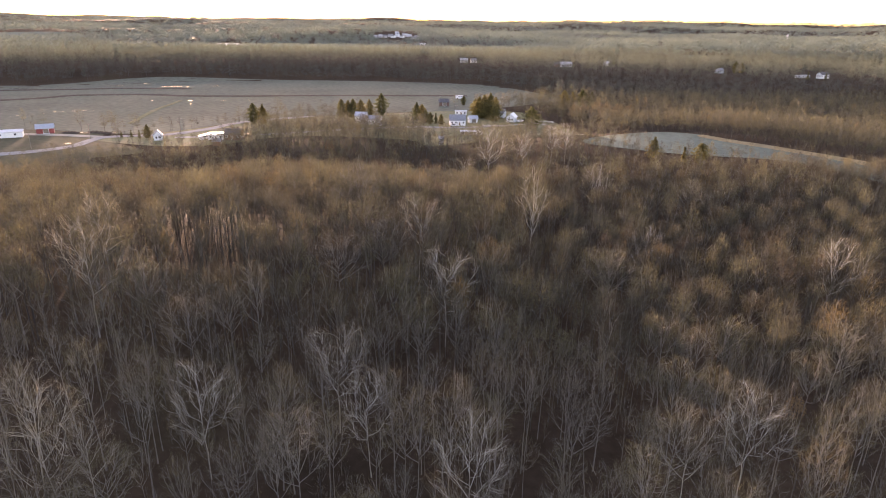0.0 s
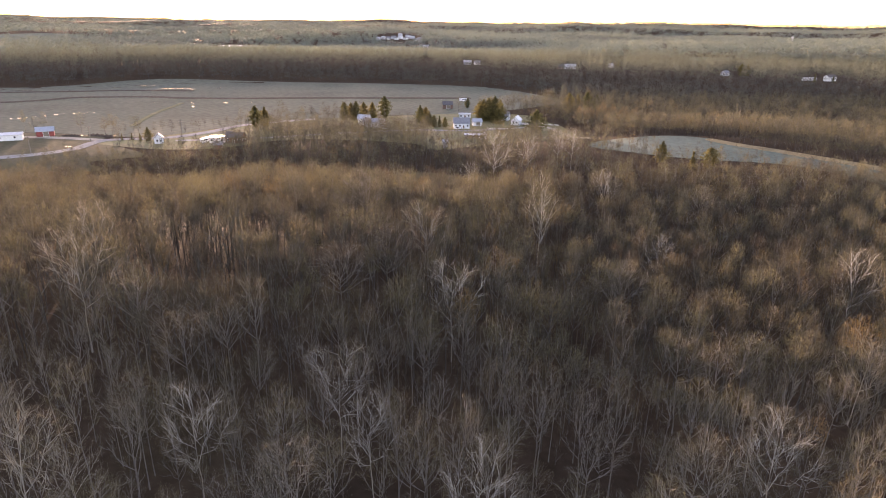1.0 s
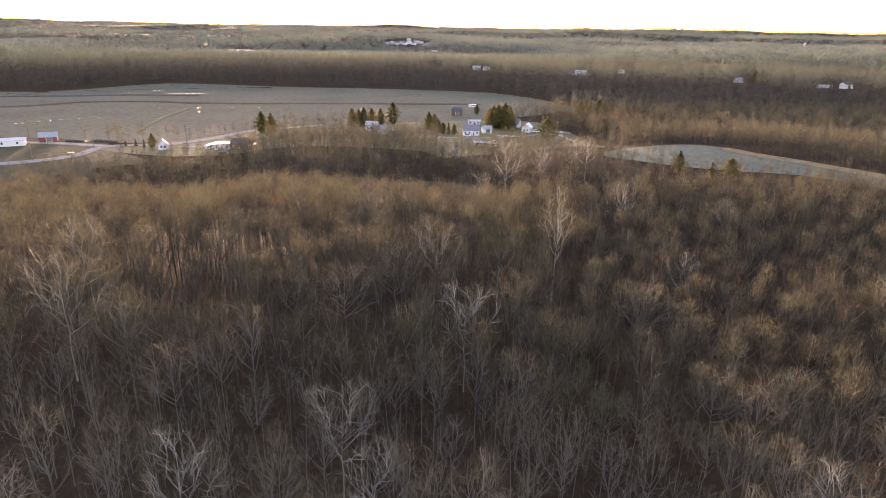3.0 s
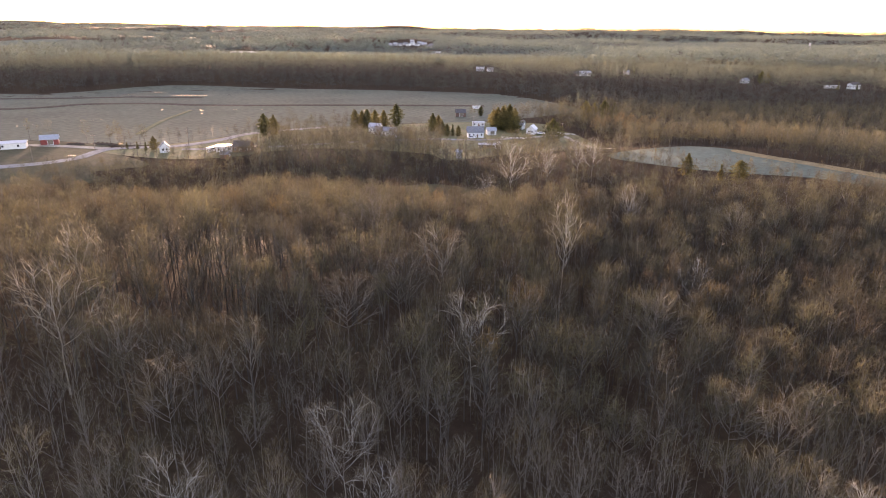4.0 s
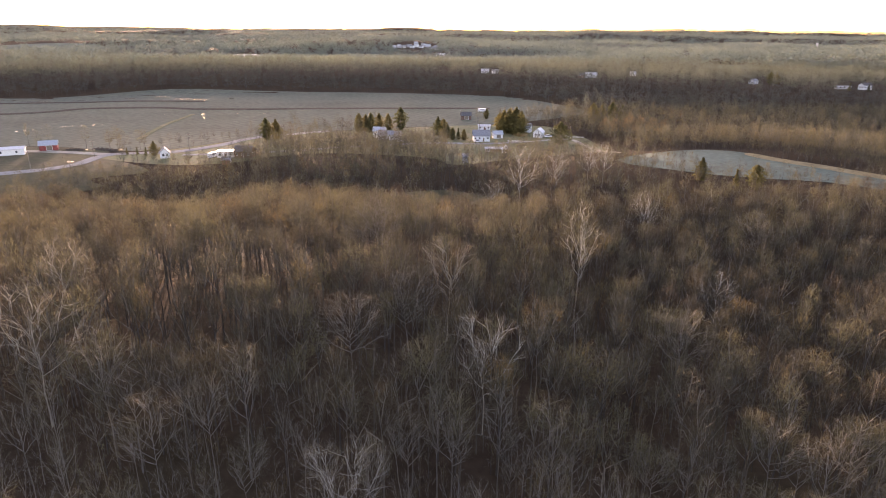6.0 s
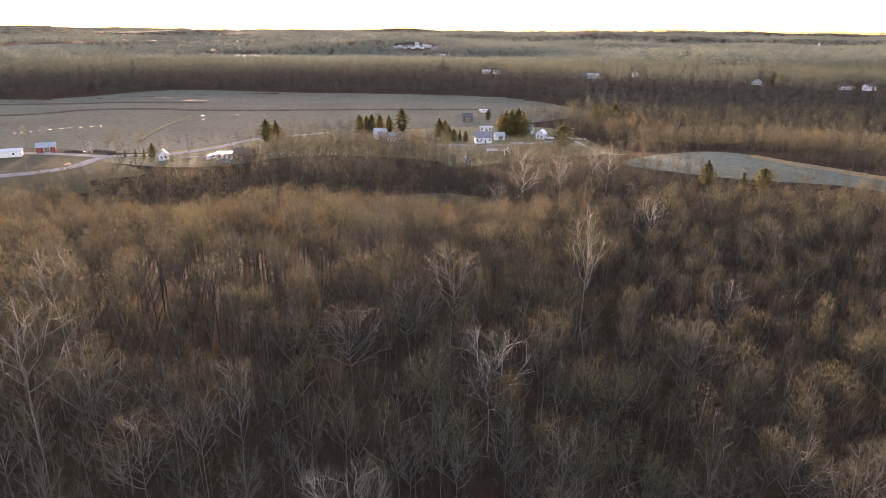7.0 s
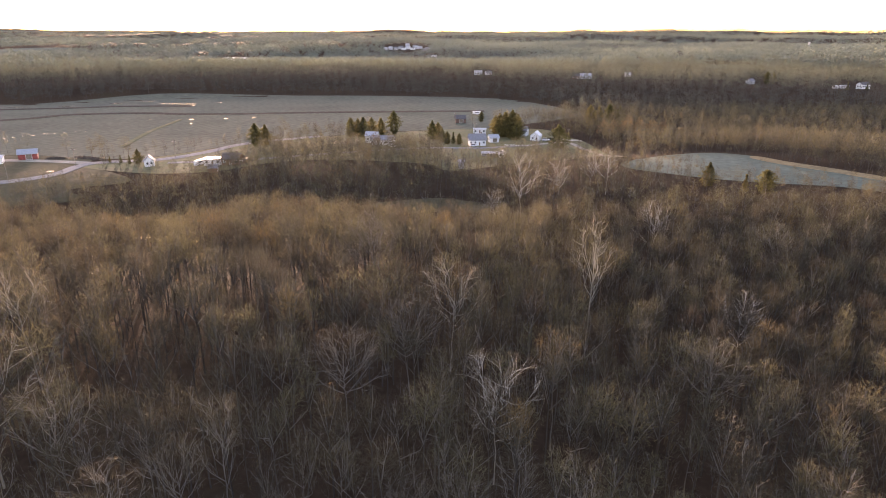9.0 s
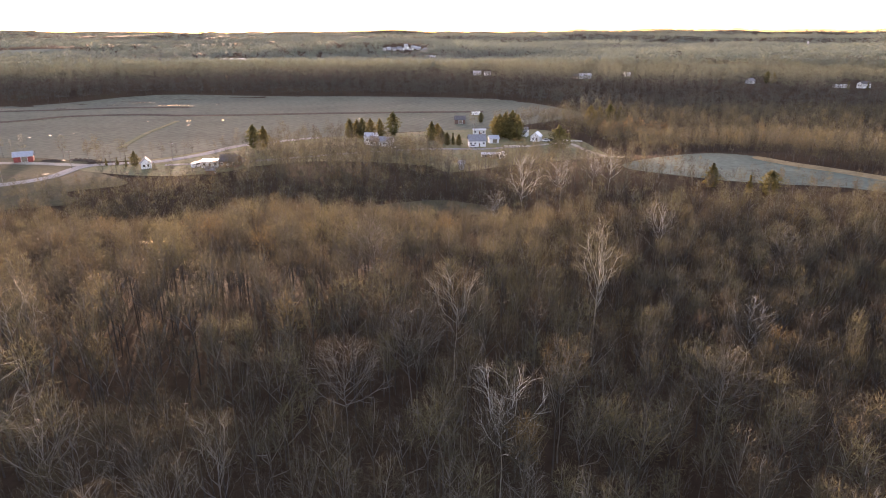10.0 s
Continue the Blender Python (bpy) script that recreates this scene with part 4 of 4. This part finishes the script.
def silo(x, y):
    root = new("silo")
    root.location = (x, y, float(H(x, y)))
    bm = bmesh.new()
    bmesh.ops.create_cone(bm, cap_ends=True, segments=20, radius1=2.2, radius2=2.2, depth=16, matrix=pose(0, 0, 7.5))
    part("wall", bm, M_GREYWALL, root)
    bm = bmesh.new()
    bmesh.ops.create_uvsphere(bm, u_segments=20, v_segments=8, radius=2.3, matrix=pose(0, 0, 15.5) @ Matrix.Diagonal((1, 1, 0.6, 1)))
    part("roof", bm, M_ROOF_METAL, root)
    tagged(root, "pale farm silo standing among distant fields", "silo")


silo(771, 1505)


# ---- vehicles ----
def car(x, y, turn, paint, label, long=4.5, tall=1.5, van=False):
    root = new("camper" if van else "car")
    root.matrix_basis = pose(x, y, float(H(x, y)) + 0.3, 0, 0, turn)
    bm = boxed(long, 1.85, tall * (0.85 if van else 0.5), 0, 0, 0.3 + tall * (0.42 if van else 0.27), 0.12)
    body = part("body", bm, paint, root)
    if van:
        part("window", boxed(long * 0.5, 1.89, 0.6, 0.2, 0, tall * 0.62), M_GLASS, body)
    else:
        bm = boxed(long * 0.52, 1.6, tall * 0.42, -0.15, 0, 0.3 + tall * 0.7, 0.2)
        part("cabin", bm, M_GLASS, root)
        part("roof", boxed(long * 0.4, 1.5, 0.06, -0.15, 0, 0.34 + tall * 0.9, 0.02), paint, root)
    for wx in (-long * 0.31, long * 0.31):
        for wy in (-0.85, 0.85):
            bm = bmesh.new()
            bmesh.ops.create_cone(bm, cap_ends=True, segments=14, radius1=0.34, radius2=0.34, depth=0.24, matrix=pose(wx, wy, 0.3, 90, 0, 0))
            part("wheel", bm, M_TYRE, root)
    return tagged(root, label, "vehicle", group="parked vehicles")


M_PAINT_WHITE = plain("white_paint", (0.75, 0.75, 0.74), 0.25, vary=0.04)
M_PAINT_DARK = plain("dark_paint", (0.06, 0.065, 0.08), 0.25, vary=0.05)
car(-131.5, 345.5, 75, M_PAINT_WHITE, "white camper van parked by a low house", 6.0, 2.8, True)
car(6.0, 401.5, 10, M_PAINT_WHITE, "white car parked before the pale house")
car(50.5, 423.0, 15, M_PAINT_WHITE, "white car parked by the gabled house")
car(53.5, 425.0, 40, M_PAINT_DARK, "dark car parked by the gabled house")
car(-40, 399, 5, M_PAINT_WHITE, "white car parked below the long house")
car(-110, 356, -30, M_PAINT_DARK, "dark car parked near the brown house")
car(13, 553, 5, M_PAINT_WHITE, "white box trailer standing in the stubble field", 7.0, 2.8, True)


# ---- poles, water, dirt ----
def utility_pole(x, y, turn, h=9.0):
    root = new("utility_pole")
    root.matrix_basis = pose(x, y, float(H(x, y)), 0, 0, turn)
    tv, tt = [], []
    tube(tv, tt, np.array([[0, 0, -0.3], [0, 0, h * 0.5], [0, 0, h]]), [0.17, 0.14, 0.11], 8)
    part_mesh("pole", tri_mesh("pole", tv, tt, M_WOOD, smooth=True), root)
    arm = part("crossarm", boxed(2.2, 0.12, 0.14, 0, 0.12, h - 0.6), M_WOOD, root)
    for u in (-1.0, -0.45, 0.45, 1.0):
        bm = bmesh.new()
        bmesh.ops.create_cone(bm, cap_ends=True, segments=8, radius1=0.06, radius2=0.03, depth=0.2, matrix=pose(u, 0.12, h - 0.43))
        part("insulator", bm, M_GREYWALL, arm)
    return tagged(root, "weathered wooden utility pole beside the road", "pole", group="utility poles")


pole = utility_pole(-192, 343, 30)
for x, y in ((-4, 492), (-152, 366), (-205, 312), (8, 440), (62, 412)):
    copy_thing(pole, pose(x, y, float(H(x, y)), 0, 0, 25))

water_rng = random.Random(9)


def puddle(x, y, w, d, lift):
    pts = []
    k0, k1 = water_rng.uniform(0, 6), water_rng.uniform(0, 6)
    for k in range(14):
        a = 2 * math.pi * k / 14
        q = 1 + 0.25 * math.sin(2 * a + k0) + 0.2 * math.sin(3 * a + k1)
        pts.append((x + math.cos(a) * w / 2 * q, y + math.sin(a) * d / 2 * q))
    sheet("puddle", pts, lift, M_WATER, "shallow still puddle in the wet stubble field", "water")


FAR_PUDDLES = [
    (-262, 630, 30, 5), (-244, 615, 8, 4), (-225, 640, 4, 4), (-300, 655, 18, 3), (-320, 632, 12, 2.5), (-390, 598, 22, 2),
    (-352, 606, 16, 2), (-288, 424, 1.6, 1.5),
]
NEAR_PUDDLES = [
    (-285, 427, 2.2, 1.2), (-282, 431, 1.5, 1.2), (-279, 435, 1.4, 1.2), (-275, 440, 1.6, 1.4), (-271, 446, 2.6, 1.2), (-267, 449, 1.5, 1.1),
    (-262, 452, 1.5, 1.3), (-256, 456, 2.4, 1.2), (-251, 458, 1.4, 1.0), (-196, 498, 1.2, 3), (-205, 520, 4, 1.6), (-180, 525, 3, 1.5),
    (-160, 530, 2.5, 1.4), (-235, 518, 2, 1.5),
]
for x, y, w, d in (*FAR_PUDDLES, *NEAR_PUDDLES):
    puddle(x, y, w, d, 0.3)
for k in range(16):
    puddle(-78 + k * 8.2 + water_rng.uniform(-2, 2), 536 + water_rng.uniform(-4, 4), water_rng.uniform(0.7, 1.8), water_rng.uniform(1, 2.2), 0.3)
for k in range(12):
    puddle(-215 + k * 2.4 + water_rng.uniform(-1, 1), 364 + water_rng.uniform(-3, 1.5), water_rng.uniform(1, 2.4), water_rng.uniform(1.2, 2.5), 0.36)
puddle(-110, 246, 16, 5, 0.5)
puddle(-197, 330, 3, 1.5, 0.36)


def dirt_bank(x0, y0, x1, y1, tall, wide, seed):
    g = np.random.default_rng(seed)
    n, k = 26, 7
    V, T = [], []
    for i in range(n):
        u = i / (n - 1)
        for j in range(k):
            v = j / (k - 1) * 2 - 1
            z = tall * max(0.0, 1 - v * v) * (0.5 + 0.5 * math.sin(u * 19 + 1) ** 2) * math.sin(math.pi * min(max(u, 0.02), 0.98)) ** 0.4 + g.normal(0, 0.06) - 0.05
            x, y = x0 + (x1 - x0) * u + g.normal(0, 0.1), y0 + (y1 - y0) * u + v * wide + g.normal(0, 0.1)
            V.append((x, y, float(H(x, y)) + 0.15 + z))
    for i in range(n - 1):
        for j in range(k - 1):
            a = i * k + j
            T += [(a, a + k, a + k + 1), (a, a + k + 1, a + 1)]
    tagged(new("dirt_bank", tri_mesh("dirt_bank", V, T, M_DIRT)), "low dark bank of bare dirt by the barn", "dirt")


dirt_bank(-219, 363, -208, 362, 1.2, 2.0, 1)
dirt_bank(-206, 366, -188, 361, 1.4, 2.2, 2)


def make_shrub():
    V, T, _ = fan_tree(np.random.default_rng(41), 1.8, 1.1, 0.02, 4, 3, 100, 0.07, 0.5)
    root = new("shrub", tri_mesh("shrub", V, T, M_TWIG))
    return tagged(root, "low dark leafless shrub in a row by the lane", "shrub", group="shrubs by the lane")


shrub = make_shrub()
for n in range(11):
    x, y = 50 + 3.0 * n + 0.7 * math.sin(n * 2.3), 352 - 0.9 * n + 0.6 * math.sin(n * 1.7)
    m = spot(x, y, 0.9 + 0.3 * math.sin(n * 3.1), n * 1.3)
    if n:
        copy_thing(shrub, m)
    else:
        shrub.matrix_basis = m


def rail_fence(x0, y0, x1, y1, n):
    root = new("rail_fence")
    dx, dy = (x1 - x0) / n, (y1 - y0) / n
    ln, turn = math.hypot(dx, dy), math.degrees(math.atan2(dy, dx))
    root.matrix_basis = pose(x0, y0, float(H(x0, y0)) + 0.15, 0, 0, turn)
    for k in range(n + 1):
        part("post", boxed(0.14, 0.14, 1.4, k * ln, 0, 0.6, 0.02), M_WOOD, root)
    for k in range(n):
        for z in (0.55, 1.05):
            part("rail", boxed(ln - 0.1, 0.06, 0.14, (k + 0.5) * ln, 0.02, z), M_TRIM, root)
    return tagged(root, "pale wooden rail fence beside the gravel lane", "fence")


rail_fence(61, 424, 72, 420, 5)
rail_fence(24, 404, 40, 402, 7)


# distant pale fields
def far_field(cx, cy, along, across, label):
    d = math.hypot(cx, cy)
    ux, uy = cx / d, cy / d
    pts = []
    for k in range(16):
        a = 2 * math.pi * k / 16
        u, v = math.cos(a) * along * 0.92, math.sin(a) * across * 0.46
        pts.append((cx + u * ux + v * uy, cy + u * uy - v * ux))
    sheet("far_field", pts, 0.9, M_PASTURE, label, "field", 14.0)


for c in CLEAR[10:14]:
    far_field(*c, "pale open field among distant woods")
